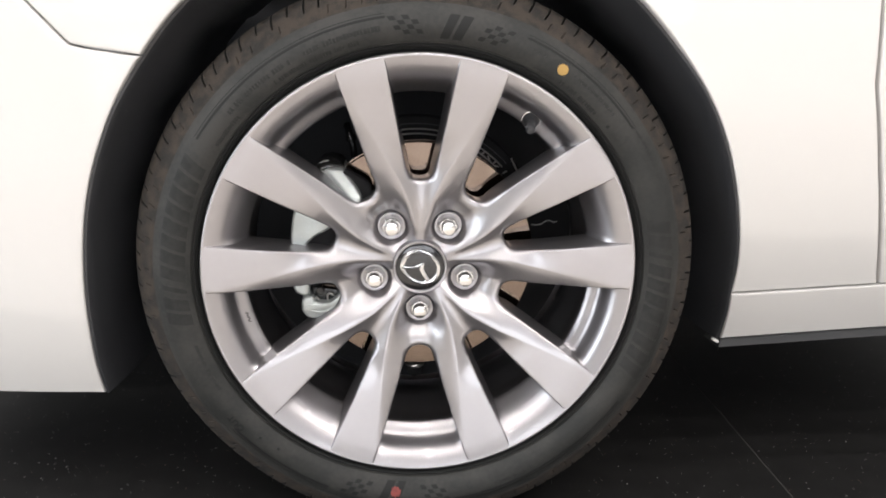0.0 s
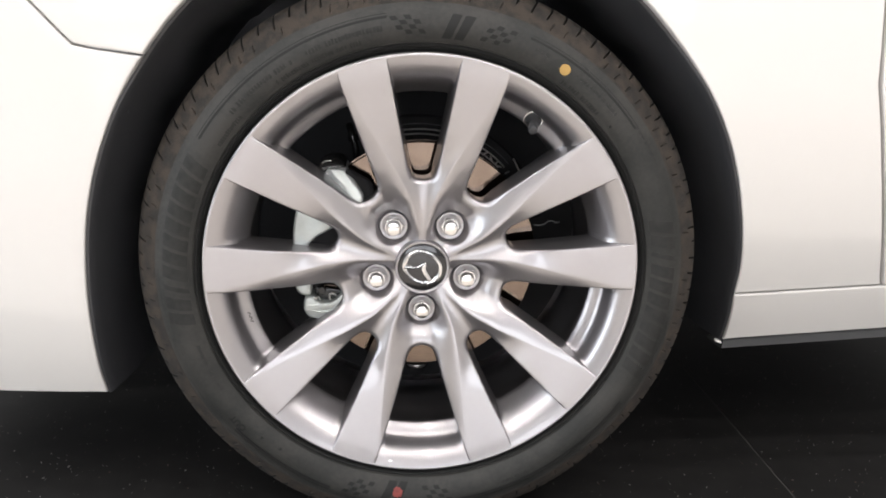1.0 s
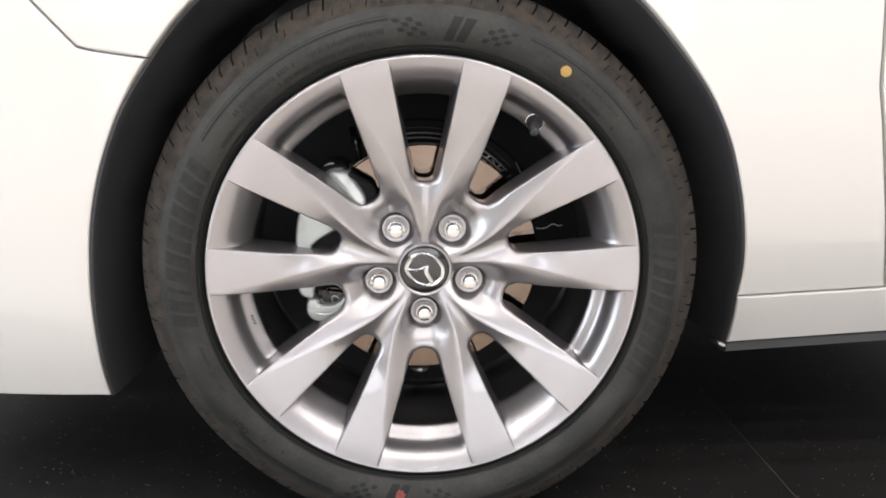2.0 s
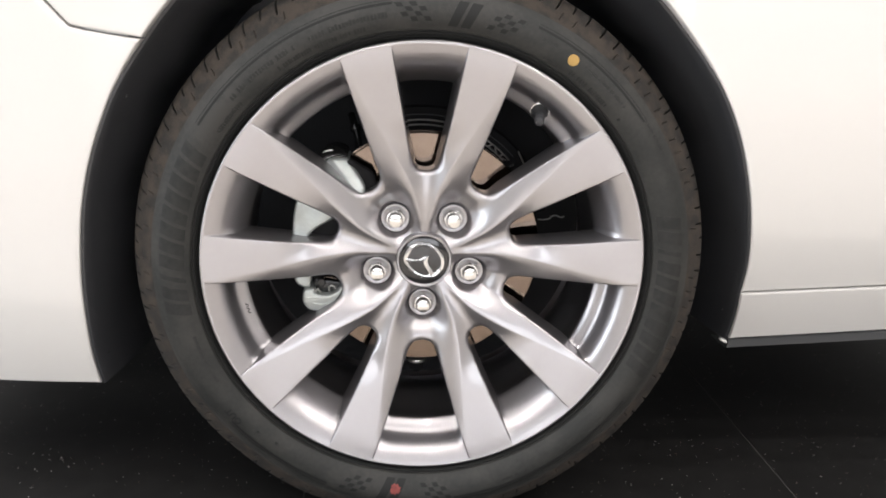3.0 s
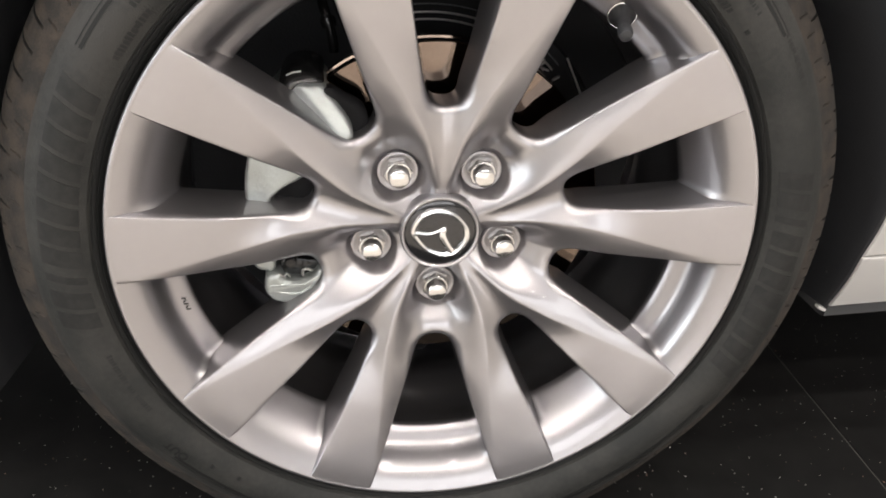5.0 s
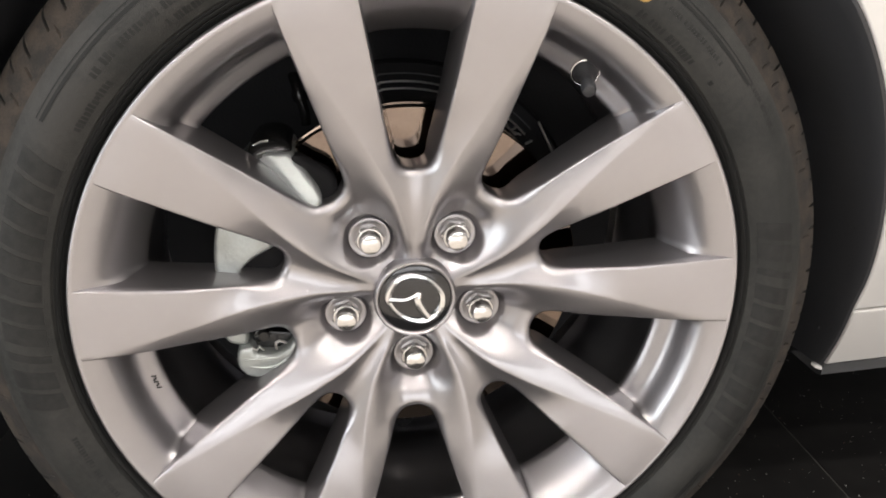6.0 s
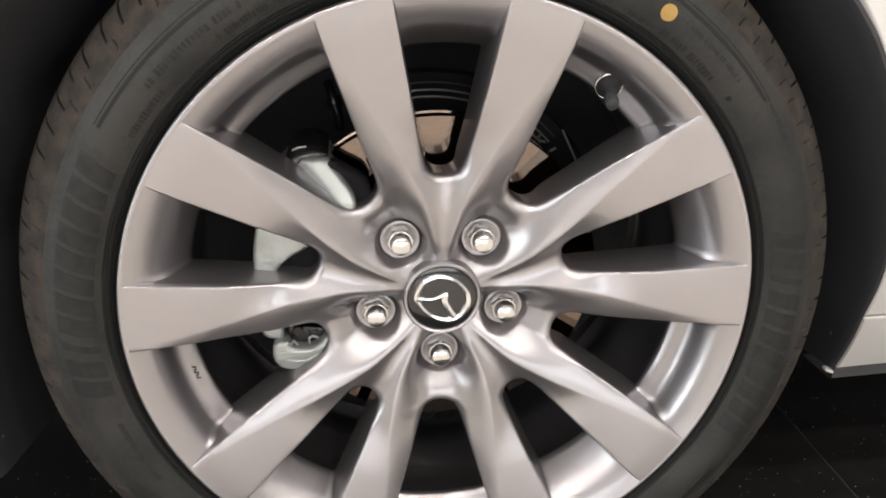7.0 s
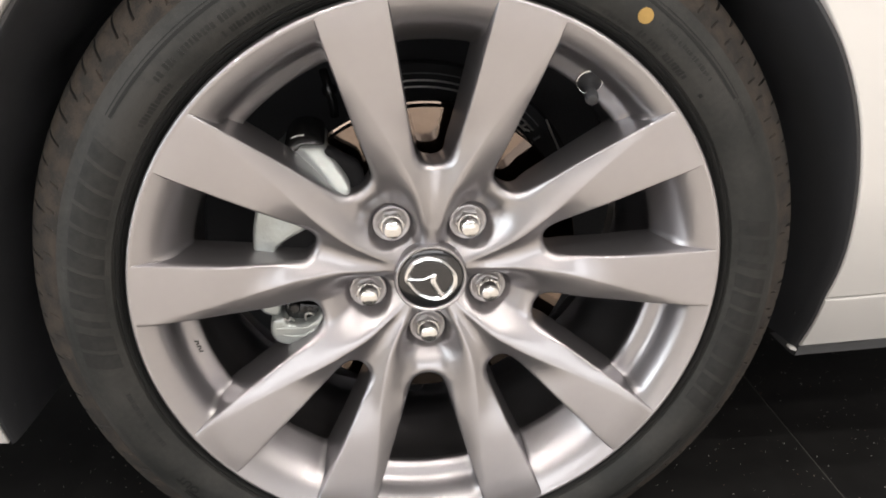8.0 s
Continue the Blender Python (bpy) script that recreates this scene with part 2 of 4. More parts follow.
window = structure("added_window_1", box_mesh(WIN_X0, WIN_X1, ROOM_Y0 - 0.10, ROOM_Y0 - 0.06, WIN_Z0, WIN_Z0 + 0.08), GREYPL, "unseen dark-framed glazing, added round the front fill lamps")
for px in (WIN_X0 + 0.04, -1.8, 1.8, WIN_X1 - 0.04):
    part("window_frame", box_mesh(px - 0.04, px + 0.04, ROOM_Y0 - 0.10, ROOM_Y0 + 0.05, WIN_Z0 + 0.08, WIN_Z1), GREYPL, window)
structure("wall_north", box_mesh(ROOM_X0 - T, ROOM_X1 + T, ROOM_Y1, ROOM_Y1 + T, -0.1, ROOM_H), PLASTER)
structure("wall_west", box_mesh(ROOM_X0 - T, ROOM_X0, ROOM_Y0, ROOM_Y1, -0.1, SIDE_Z0), PLASTER)
structure("wall_west", box_mesh(ROOM_X0 - T, ROOM_X0, ROOM_Y0, ROOM_Y1, SIDE_Z1, ROOM_H), PLASTER)
structure("wall_west", box_mesh(ROOM_X0 - T, ROOM_X0, ROOM_Y0, SIDE_Y0, SIDE_Z0, SIDE_Z1), PLASTER)
structure("wall_west", box_mesh(ROOM_X0 - T, ROOM_X0, SIDE_Y1, ROOM_Y1, SIDE_Z0, SIDE_Z1), PLASTER)
side_window = structure("window_2", box_mesh(ROOM_X0 - 0.10, ROOM_X0 - 0.06, SIDE_Y0, SIDE_Y1, SIDE_Z0, SIDE_Z0 + 0.08), GREYPL, "dark-framed side glazing")
for py in (SIDE_Y0 + 0.04, -2.6, -0.5, SIDE_Y1 - 0.04):
    part("window_frame", box_mesh(ROOM_X0 - 0.10, ROOM_X0 + 0.05, py - 0.04, py + 0.04, SIDE_Z0 + 0.08, SIDE_Z1), GREYPL, side_window)
structure("wall_east", box_mesh(ROOM_X1, ROOM_X1 + T, ROOM_Y0, ROOM_Y1, -0.1, ROOM_H), PLASTER)
structure("ceiling", box_mesh(ROOM_X0 - T, ROOM_X1 + T, ROOM_Y0 - T, ROOM_Y1 + T, ROOM_H, ROOM_H + T), CEIL)

# ---- the car ----
car = tagged(new("car"), "white pearl-painted car with silver alloy wheel on black granite floor", "car")
wheel_at = Matrix.Translation((0, 0, ZC))


# spokes: one wedge of 36 degrees each, from a narrow window's middle line to a wide one's
P_R = [0.1050, 0.1056, 0.1072, 0.1100, 0.1150, 0.1250, 0.1500, 0.1800, 0.2440]
P_A = [0.0, 2.4, 4.4, 5.9, 7.0, 7.9, 8.7, 9.0, 9.3]
L_R = [0.1015, 0.1021, 0.1035, 0.1065, 0.1120, 0.1220, 0.1400, 0.1600, 0.1900, 0.2440]
L_A = [0.0, 2.6, 4.6, 6.6, 8.1, 9.2, 10.3, 11.1, 12.1, 13.5]
H_R = [0.028, 0.040, 0.050, 0.070, 0.090, 0.110, 0.130, 0.160, 0.200, 0.230, 0.2465]
H_H = [0.0045, 0.0070, 0.0098, 0.0135, 0.0168, 0.0196, 0.0228, 0.0278, 0.0352, 0.0408, 0.0432]
C_R = [0.03, 0.040, 0.050, 0.080, 0.100, 0.120, 0.140, 0.170, 0.200, 0.240]
C_A = [3.6, 5.0, 6.6, 9.4, 12.0, 14.6, 17.0, 19.6, 21.2, 22.4]
LUG_R = 0.05715


def edge_p(r):
    return smooth_table(r, P_R, P_A) if r > P_R[0] else 0.0


def edge_l(r):
    return 36 - (smooth_table(r, L_R, L_A) if r > L_R[0] else 0.0)


def outline(edge, r0):
    """Points of a window's edge, in mm-true plane coordinates along and across the middle line of a narrow window."""
    rs = [r0 + 0.010 * (k / 14) ** 2 for k in range(15)] + [r0 + 0.010 + (0.2465 - r0 - 0.010) * k / 30 for k in range(1, 31)]
    return np.array([(r * math.cos(radians(edge(r))), r * math.sin(radians(edge(r)))) for r in rs])


EDGE_P, EDGE_L = outline(edge_p, P_R[0] + 1e-5), outline(edge_l, L_R[0] + 1e-5)
EDGE_P = np.vstack([EDGE_P[::-1] * (1, -1), EDGE_P])
c72, s72 = math.cos(radians(72)), math.sin(radians(72))
EDGE_L = np.vstack([(EDGE_L @ np.array([[c72, s72], [s72, -c72]]))[::-1], EDGE_L])


# wheel: rim ring and barrel; a groove runs behind the lip in the five wide windows
COVE = 0.008


def rim_ring():
    lug = [(0.2495, 0.030), (0.2496, 0.038), (0.2490, 0.0415), (0.2478, 0.0432), (0.2462, 0.0436), (0.2445, 0.0427), (0.2425, 0.0417),
           (0.2390, 0.0400), (0.2350, 0.0378), (0.2315, 0.0354), (0.2288, 0.0328), (0.2266, 0.0292), (0.2246, 0.0240), (0.2228, 0.0178),
           (0.2208, 0.0118), (0.2186, 0.0084), (0.2160, 0.0068), (0.2115, 0.0040), (0.2070, 0.0006), (0.2056, -0.0030)]
    pair = [(0.2495, 0.030), (0.2496, 0.038), (0.2490, 0.0415), (0.2478, 0.0432), (0.2462, 0.0436), (0.2445, 0.0427), (0.2425, 0.0418),
            (0.2395, 0.0404), (0.2365, 0.0389), (0.2335, 0.0372), (0.2300, 0.0349), (0.2268, 0.0324), (0.2235, 0.0290), (0.2200, 0.0243),
            (0.2165, 0.0185), (0.2130, 0.0115), (0.2095, 0.0040), (0.2065, -0.0025), (0.2045, -0.0070), (0.2045, -0.0105)]
    barrel = [(0.2100, -0.0130), (0.2155, -0.0200), (0.2160, -0.0400), (0.2140, -0.0600), (0.2060, -0.0750), (0.2060, -0.1100), (0.2180, -0.1300),
              (0.2240, -0.1650), (0.2380, -0.1700), (0.2380, -0.1740), (0.2200, -0.1740)]
    bm = bmesh.new()
    rows = []
    for i in range(720):
        deg = i * 0.5
        off = abs((deg - 18 + 36) % 72 - 36)          # 0 at a narrow window, 36 at a wide one
        g = step01((off - 13) / 6)
        ring = [(a[0] * g + b[0] * (1 - g), a[1] * g + b[1] * (1 - g)) for a, b in zip(lug, pair)]
        # a cove rounds the corner between the rim's wall and each spoke's flank
        near = min(abs(off - edge_p(0.222)), abs(off - edge_l(0.222)))
        inset = 0.222 * radians(near) if not edge_p(0.222) < off < edge_l(0.222) else 0.0
        if inset < COVE:
            push = COVE - math.sqrt(COVE ** 2 - (COVE - inset) ** 2)
            ring = [(r - push * step01((0.036 - h) / 0.014), h) for r, h in ring]
        ring += barrel
        rows.append([bm.verts.new(polar(r, deg, h)) for r, h in ring])
    grid_faces(bm, rows, close_u=True)
    bmesh.ops.recalc_face_normals(bm, faces=bm.faces)
    return bm


wheel = part("wheel", rim_ring(), ALLOY, car, "silver multi-spoke alloy wheel with low-profile tyre", 50, wheel_at)

def far_from(p, line):
    a, b = line[:-1], line[1:]
    ab = b - a
    t = np.clip(((p - a) * ab).sum(1) / np.maximum((ab * ab).sum(1), 1e-12), 0, 1)
    return float(np.sqrt((((a + ab * t[:, None]) - p) ** 2).sum(1)).min())


D_R = [0.028, 0.045, 0.057, 0.075, 0.090, 0.105, 0.115, 0.130, 0.150, 0.180, 0.240]
D_H = [0.0065, 0.0125, 0.0175, 0.0205, 0.0136, 0.0104, 0.0085, 0.0069, 0.0058, 0.0044, 0.0010]
W_A = [26.0, 24.0, 22.0, 22.0, 20.0, 17.5, 14.0, 10.5, 7.5, 4.6, 3.0]


def spoke_height(r, phi):
    """Height of the spoke's face before its edges are rounded."""
    h = smooth_table(r, H_R, H_H)
    t = min(1.0, max(0.0, (phi - smooth_table(r, C_R, C_A)) / smooth_table(r, D_R, W_A)))
    k = step01((r - 0.090) / 0.055)                    # soft at the hub, a facet that rolls over towards the rim
    h -= smooth_table(r, D_R, D_H) * ((1 - k) * step01(t) + k * (0.5 * t + 0.5 * t * t))
    mid, wide = 0.5 * (edge_p(r) + edge_l(r)), 0.5 * (edge_l(r) - edge_p(r))
    h -= 0.0005 * step01((r - 0.125) / 0.05) * (1 - step01((r - 0.205) / 0.032)) * ((phi - mid) / wide) ** 2      # a slight crown across the outer face
    x = r * math.sin(radians(phi))
    along = r * math.cos(radians(phi))
    half = r * math.sin(radians(smooth_table(r, C_R, C_A)))
    if x < half:                                       # valley between the crests of a pair, running out along the spokes
        deep = (0.27 + 0.15 * step01((along - 0.064) / 0.040)) * step01((along - 0.036) / 0.018) * (1 - step01((r - 0.096) / 0.074))
        h -= deep * half * (1 - (x / half) ** 2) ** 1.25
    d = math.hypot(LUG_R * math.cos(radians(36)) - along, LUG_R * math.sin(radians(36)) - x)
    floor_h = -0.0120                                  # counterbore of the wheel nut
    return floor_h + (h - floor_h) * step01((d - 0.0156) / 0.0060)


def spoke_mesh(sign):
    bm = bmesh.new()
    rs = ([0.028 + 0.008 * k / 5 for k in range(5)] + [0.036 + 0.044 * k / 56 for k in range(56)] + [0.080 + 0.018 * k / 8 for k in range(8)] + [0.098 + 0.0035 * k / 5 for k in range(5)]
          + [0.1015 + 0.0035 * (k / 8) ** 2 for k in range(8)] + [0.1050 + 0.006 * (k / 10) ** 2 for k in range(10)]
          + [0.111 + 0.016 * k / 9 for k in range(9)] + [0.127 + (0.2465 - 0.127) * k / 34 for k in range(35)])
    side_a = [0.45 * (1 - math.cos(math.pi / 2 * k / 22)) + 0.55 * k / 22 for k in range(22)]
    side_b = [0.45 * math.sin(math.pi / 2 * k / 26) + 0.55 * k / 26 for k in range(27)]
    top, sides_p, sides_l = [], [], []
    for r in rs:
        a0, a1 = edge_p(r), edge_l(r)
        line = []
        crest = min(max(smooth_table(r, C_R, C_A), a0 + 0.8), a1 - 0.25)
        for phi in [a0 + (crest - a0) * v for v in side_a] + [crest + (a1 - crest) * v for v in side_b]:
            p = np.array((r * math.cos(radians(phi)), r * math.sin(radians(phi))))
            h = spoke_height(r, phi)
            ep, el = far_from(p, EDGE_P), far_from(p, EDGE_L)
            fp = 0.0019 + 0.0051 * step01((0.145 - r) / 0.04)
            fl = 0.0017 + 0.0063 * step01((0.145 - r) / 0.04)
            for e, f in ((ep, fp), (el, fl)):
                if e < f:
                    h -= f - math.sqrt(max(0.0, f * f - (f - e) ** 2))
            line.append(bm.verts.new(polar(r, 90 - sign * phi, h)))
        top.append(line)
    grid_faces(bm, top)
    # flanks run back from the edges with a little draft
    for col, edge in ((0, edge_p), (-1, edge_l)):
        strips = []
        for i, r in enumerate(rs):
            if (col == 0 and r < P_R[0] - 1e-6) or (col == -1 and r < L_R[0] - 1e-6):
                continue
            v = top[i][col]
            h0 = -v.co.y
            back = table(r, [0.10, 0.14, 0.20, 0.2465], [-0.022, -0.018, -0.010, 0.004])
            ring = [v]
            for q in (0.12, 0.5, 1.0):
                draft = 0.0035 * q * step01((r - 0.104) / 0.02)
                d_phi = math.degrees(draft / r) * (-1 if col == 0 else 1)
                phi = edge(r) + d_phi
                ring.append(bm.verts.new(polar(r, 90 - sign * phi, h0 + (back - h0) * q)))
            strips.append(ring)
        grid_faces(bm, strips)
        if col == 0:
            sides_p = strips
        else:
            sides_l = strips
    n = min(len(sides_p), len(sides_l))
    grid_faces(bm, [[sides_p[-n + k][-1], sides_l[-n + k][-1]] for k in range(n)])
    bmesh.ops.recalc_face_normals(bm, faces=bm.faces)
    return bm


spoke_r = part("spoke", spoke_mesh(1), ALLOY, wheel, sharp=40)
spoke_l = part("spoke", spoke_mesh(-1), ALLOY, wheel, sharp=40)
for k in range(1, 5):
    for s in (spoke_r, spoke_l):
        again("spoke", s, wheel, pose(0, 0, 0, 0, -72 * k, 0))

# hub: bearing face behind the spokes, centre cap, emblem, nuts
part("hub", revolve([(0.0, -0.012), (0.05, -0.012), (0.085, -0.016), (0.097, -0.020), (0.097, -0.0255), (0.0, -0.0255)], 96), ALLOY, wheel)
part("cap_ring", revolve([(0.0328, -0.010), (0.0326, 0.0070), (0.0321, 0.0094), (0.0310, 0.0106), (0.0297, 0.0104), (0.0289, 0.0096), (0.0287, 0.004)], 96), ALLOY, wheel)
part("centre_cap", revolve([(0.0288, 0.0050), (0.0286, 0.0086), (0.0272, 0.0093), (0.0150, 0.0103), (0.0001, 0.0106)], 96), CAP, wheel, "glossy black centre cap")


def curve_through(points, closed, n=6):
    """A smooth line through points in the cap's plane, in millimetres."""
    p = [Vector((x, z)) for x, z in points]
    m = len(p)
    out = []
    for i in range(m if closed else m - 1):
        a, b, c, d = (p[(i + k) % m] if closed else p[min(max(i + k, 0), m - 1)] for k in (-1, 0, 1, 2))
        for k in range(n):
            t = k / n
            q = 0.5 * (2 * b + (c - a) * t + (2 * a - 5 * b + 4 * c - d) * t ** 2 + (3 * b - a - 3 * c + d) * t ** 3)
            out.append(q)
    return out + ([] if closed else [p[-1]])


ring_pts = curve_through([(-21.6, 3), (-16.5, 14), (-9.3, 19), (-1, 20), (9, 17), (16, 11), (21, 3), (20.5, -7), (16, -14), (11, -17.6), (4, -19), (-4.7, -17), (-12.3, -12.5), (-18.6, -5)], True, 5)
part("emblem_ring", tube([(0.001 * q.x, -0.0106, 0.001 * q.y) for q in ring_pts], [0.0022 + 0.0009 * math.cos(math.tau * (k / len(ring_pts) - 0.62)) ** 2 for k in range(len(ring_pts))], 8, closed=True, flat=0.8), CHROME, wheel, "chrome emblem ring")
wing = curve_through([(-21.5, 1.5), (-16, 0.8), (-11, 0.2), (-6, 0.8), (-1.5, 2.8), (2.8, 4.6), (1.4, -0.5), (4.7, -8), (10, -16.5)], False, 5)
part("emblem_wing", tube([(0.001 * q.x, -0.0108, 0.001 * q.y) for q in wing], [0.0031 - 0.0017 * math.sin(math.pi * min(1.0, 1.35 * k / (len(wing) - 1))) for k in range(len(wing))], 8, flat=0.8), CHROME, wheel, "chrome emblem wing")


def nut_mesh():
    bm = bmesh.new()
    rows = []
    prof = [(0.0116, -0.0160, 1), (0.0116, -0.0085, 1), (0.0112, -0.0076, 1), (0.0104, -0.0072, 0), (0.0102, -0.0060, 0), (0.0099, -0.0056, 0), (0.0090, -0.0055, 0),
            (0.0087, -0.0048, 0), (0.0086, 0.0010, 0), (0.0082, 0.0024, 0), (0.0072, 0.0034, 0), (0.0045, 0.0041, 0), (0.0002, 0.0044, 0)]
    for i in range(48):
        a = i * 7.5
        hexa = math.cos(radians(30)) / math.cos(radians((a % 60) - 30)) * 1.06
        rows.append([bm.verts.new(polar(r * (min(hexa, 1.03) if six else 1), a, h)) for r, h, six in prof])
    grid_faces(bm, rows, close_u=True)
    bmesh.ops.recalc_face_normals(bm, faces=bm.faces)
    return bm


nut = washer = None
for k in range(5):
    a = 270 + 72 * k
    at = Matrix.Translation(polar(LUG_R, a, 0.0030)) @ pose(0, 0, 0, 0, -a, 0)
    nut_at = Matrix.Translation(polar(LUG_R, a, 0.0045)) @ pose(0, 0, 0, 0, -a, 0)
    if nut is None:
        nut = part("wheel_nut", nut_mesh(), NUT, wheel, "chrome domed wheel nut", 30, nut_at)
        washer = part("nut_seat", revolve([(0.0166, -0.0150), (0.0165, -0.0120), (0.0161, -0.0114), (0.0154, -0.0112), (0.0130, -0.0122), (0.0105, -0.0128)], 48), SEAT, wheel, "dull grey conical nut seat", 40, at)
    else:
        again("wheel_nut", nut, wheel, nut_at)
        again("nut_seat", washer, wheel, at)

# valve in one of the wide windows
valve_root, valve_tip = polar(0.2145, 54.3, 0.0080), polar(0.2052, 53.8, 0.0320)
valve_at = Matrix.Translation(valve_root) @ Vector((0, -1, 0)).rotation_difference((valve_tip - valve_root).normalized()).to_matrix().to_4x4()
part("valve_collar", revolve([(0.0106, -0.008), (0.0108, 0.0010), (0.0105, 0.0018), (0.0099, 0.0020), (0.0096, 0.0012)], 40), CHROME, wheel, "bright metal valve collar", 40, valve_at)
part("valve_stem", revolve([(0.0097, -0.006), (0.0095, 0.0014), (0.0086, 0.0034), (0.0066, 0.0060), (0.0048, 0.0085), (0.0043, 0.0110), (0.0042, 0.0178), (0.0050, 0.0184), (0.0053, 0.0213), (0.0053, 0.0258), (0.0044, 0.0284), (0.0026, 0.0290), (0.0001, 0.0291)], 32),
     PLASTIC, wheel, "black rubber valve stem with cap", 35, valve_at)

# casting stamp on the rim's inner ledge, unreadable
for k in range(5):
    bm = bmesh.new()
    rounded_box(bm, (0.0040 - 0.0008 * (k % 2), 0.0006, 0.0011), pose(0, 0, 0, 0, 25 * (-1) ** k, 0), 0.0002, 1)
    a = 195.2 + 0.72 * k
    part("casting_stamp", bm, STAMP, wheel, "", 35, Matrix.Translation(polar(0.2128, a, 0.0056)) @ pose(0, 0, 0, 0, -a, 0) @ pose(0, 0, 0, 0, 0, -25))

# ---- tyre ----
TYRE = [(0.2400, 0.0230), (0.2470, 0.0285), (0.2502, 0.0310), (0.2513, 0.0350), (0.2530, 0.0372), (0.2538, 0.0358), (0.2547, 0.0374), (0.2566, 0.0388), (0.2575, 0.0372), (0.2585, 0.0372), (0.2598, 0.0402),
        (0.2615, 0.0414), (0.2650, 0.0440), (0.2710, 0.0466), (0.2770, 0.0476), (0.2830, 0.0472), (0.2890, 0.0456), (0.2945, 0.0430), (0.2990, 0.0402),
        (0.3005, 0.0400), (0.3040, 0.0378), (0.3080, 0.0350), (0.3125, 0.0318), (0.3168, 0.0282), (0.3210, 0.0236), (0.3241, 0.0176), (0.3266, 0.0102), (0.3280, 0.0020), (0.3289, -0.0090),
        (0.3294, -0.0220), (0.3297, -0.0500), (0.3297, -0.0860), (0.3288, -0.1060), (0.3255, -0.1280), (0.3190, -0.1500), (0.3050, -0.1680), (0.2850, -0.1760), (0.2600, -0.1700), (0.2400, -0.1600)]
SIDE_R = [r for r, h in TYRE[3:27]]
SIDE_H = [h for r, h in TYRE[3:27]]


def side_h(r):
    return table(r, SIDE_R, SIDE_H)


def squash(co):
    """The tyre stands flat on the floor."""
    r = math.hypot(co.x, co.z)
    if co.y < 0.02 and r > 0.265:                      # the side bulges over the contact patch
        co.y -= 0.007 * step01((-co.z - 0.225) / 0.085) * step01((r - 0.262) / 0.03)
    if co.z < -ZC + 0.0008:
        co.z = -ZC + 0.0008
    return co


def tyre_mesh():
    bm = bmesh.new()
    rng = random.Random(4)
    pitches = 104
    segs = pitches * 16
    style = [(rng.random(), rng.random(), rng.random()) for _ in range(pitches)]
    rows = []
    sipes = set()
    for i in range(segs):
        deg = 360.0 * i / segs
        ph, one = i % 16, style[i // 16]
        line = []
        for r, h in TYRE:
            cut = 0.0
            if 0.2990 < r and h > -0.03:
                lo = 0.3130 + 0.0060 * one[0]
                slot = 1.0 if ph == int(3 * one[2]) else 0.0
                cut = 0.0085 * slot * step01((r - lo) / 0.002) * (1 - 0.7 * step01((r - 0.3200) / 0.004))
                if ph == 8 + int(4 * one[1]) and 0.3050 < r < 0.3060 + 0.0050 * one[0]:      # short ticks at the inner edge of the blocks
                    cut = 0.0022
            rr = r - cut
            hh = h - cut * 0.9
            line.append(bm.verts.new(squash(polar(rr, deg - (r - 0.30) * 55, hh))))
            if cut > 0.0008:
                sipes.add(line[-1])
        rows.append(line)
    faces = grid_faces(bm, rows, close_u=True)
    for f in faces:
        c = f.calc_center_median()
        rad = math.hypot(c.x, c.z)
        if rad > 0.3012 and c.y < 0.10:
            # faces inside the sipes take the darker rubber, painting in the cuts' shade
            f.material_index = 2 if sum(v in sipes for v in f.verts) > 1 else 1
        elif rad < 0.2590:
            f.material_index = 2
    bmesh.ops.recalc_face_normals(bm, faces=bm.faces)
    return bm


part("tyre", tyre_mesh(), [RUBBER, DUSTY, DARK_RUBBER], wheel, "black low-profile tyre with dusty tread shoulder", 30)


def side_patch(bm, quad, lift=0.0006, nr=3, na=3):
    """A raised curved plate on the tyre's side between corners (radius, angle) a, b, c, d."""
    rows = []
    for i in range(na + 1):
        u = i / na
        line = []
        for j in range(nr + 1):
            v = j / nr
            r = (quad[0][0] * (1 - u) + quad[1][0] * u) * (1 - v) + (quad[3][0] * (1 - u) + quad[2][0] * u) * v
            a = (quad[0][1] * (1 - u) + quad[1][1] * u) * (1 - v) + (quad[3][1] * (1 - u) + quad[2][1] * u) * v
            line.append((r, a))
        rows.append(line)
    top = [[bm.verts.new(squash(polar(r, a, side_h(r) + lift))) for r, a in line] for line in rows]
    grid_faces(bm, top)
    rim = [(0, j) for j in range(nr + 1)] + [(i, nr) for i in range(1, na + 1)] + [(na, j) for j in range(nr - 1, -1, -1)] + [(i, 0) for i in range(na - 1, 0, -1)]
    low = [bm.verts.new(squash(polar(*rows[i][j], side_h(rows[i][j][0]) - 0.0008))) for i, j in rim]
    up = [top[i][j] for i, j in rim]
    grid_faces(bm, [up, low], close_v=True)


def side_bar(r0, r1, a0, a1, lean=0.0, mat=DARK_RUBBER, name="sidewall_mark", lift=0.0006):
    """A bar moulded on the tyre's side. lean: degrees by which its outer end is shifted."""
    bm = bmesh.new()
    side_patch(bm, [(r0, a0 - lean / 2), (r0, a1 - lean / 2), (r1, a1 + lean / 2), (r1, a0 + lean / 2)], lift, max(2, round((r1 - r0) / 0.002)))
    bmesh.ops.recalc_face_normals(bm, faces=bm.faces)
    return part(name, bm, mat, wheel)


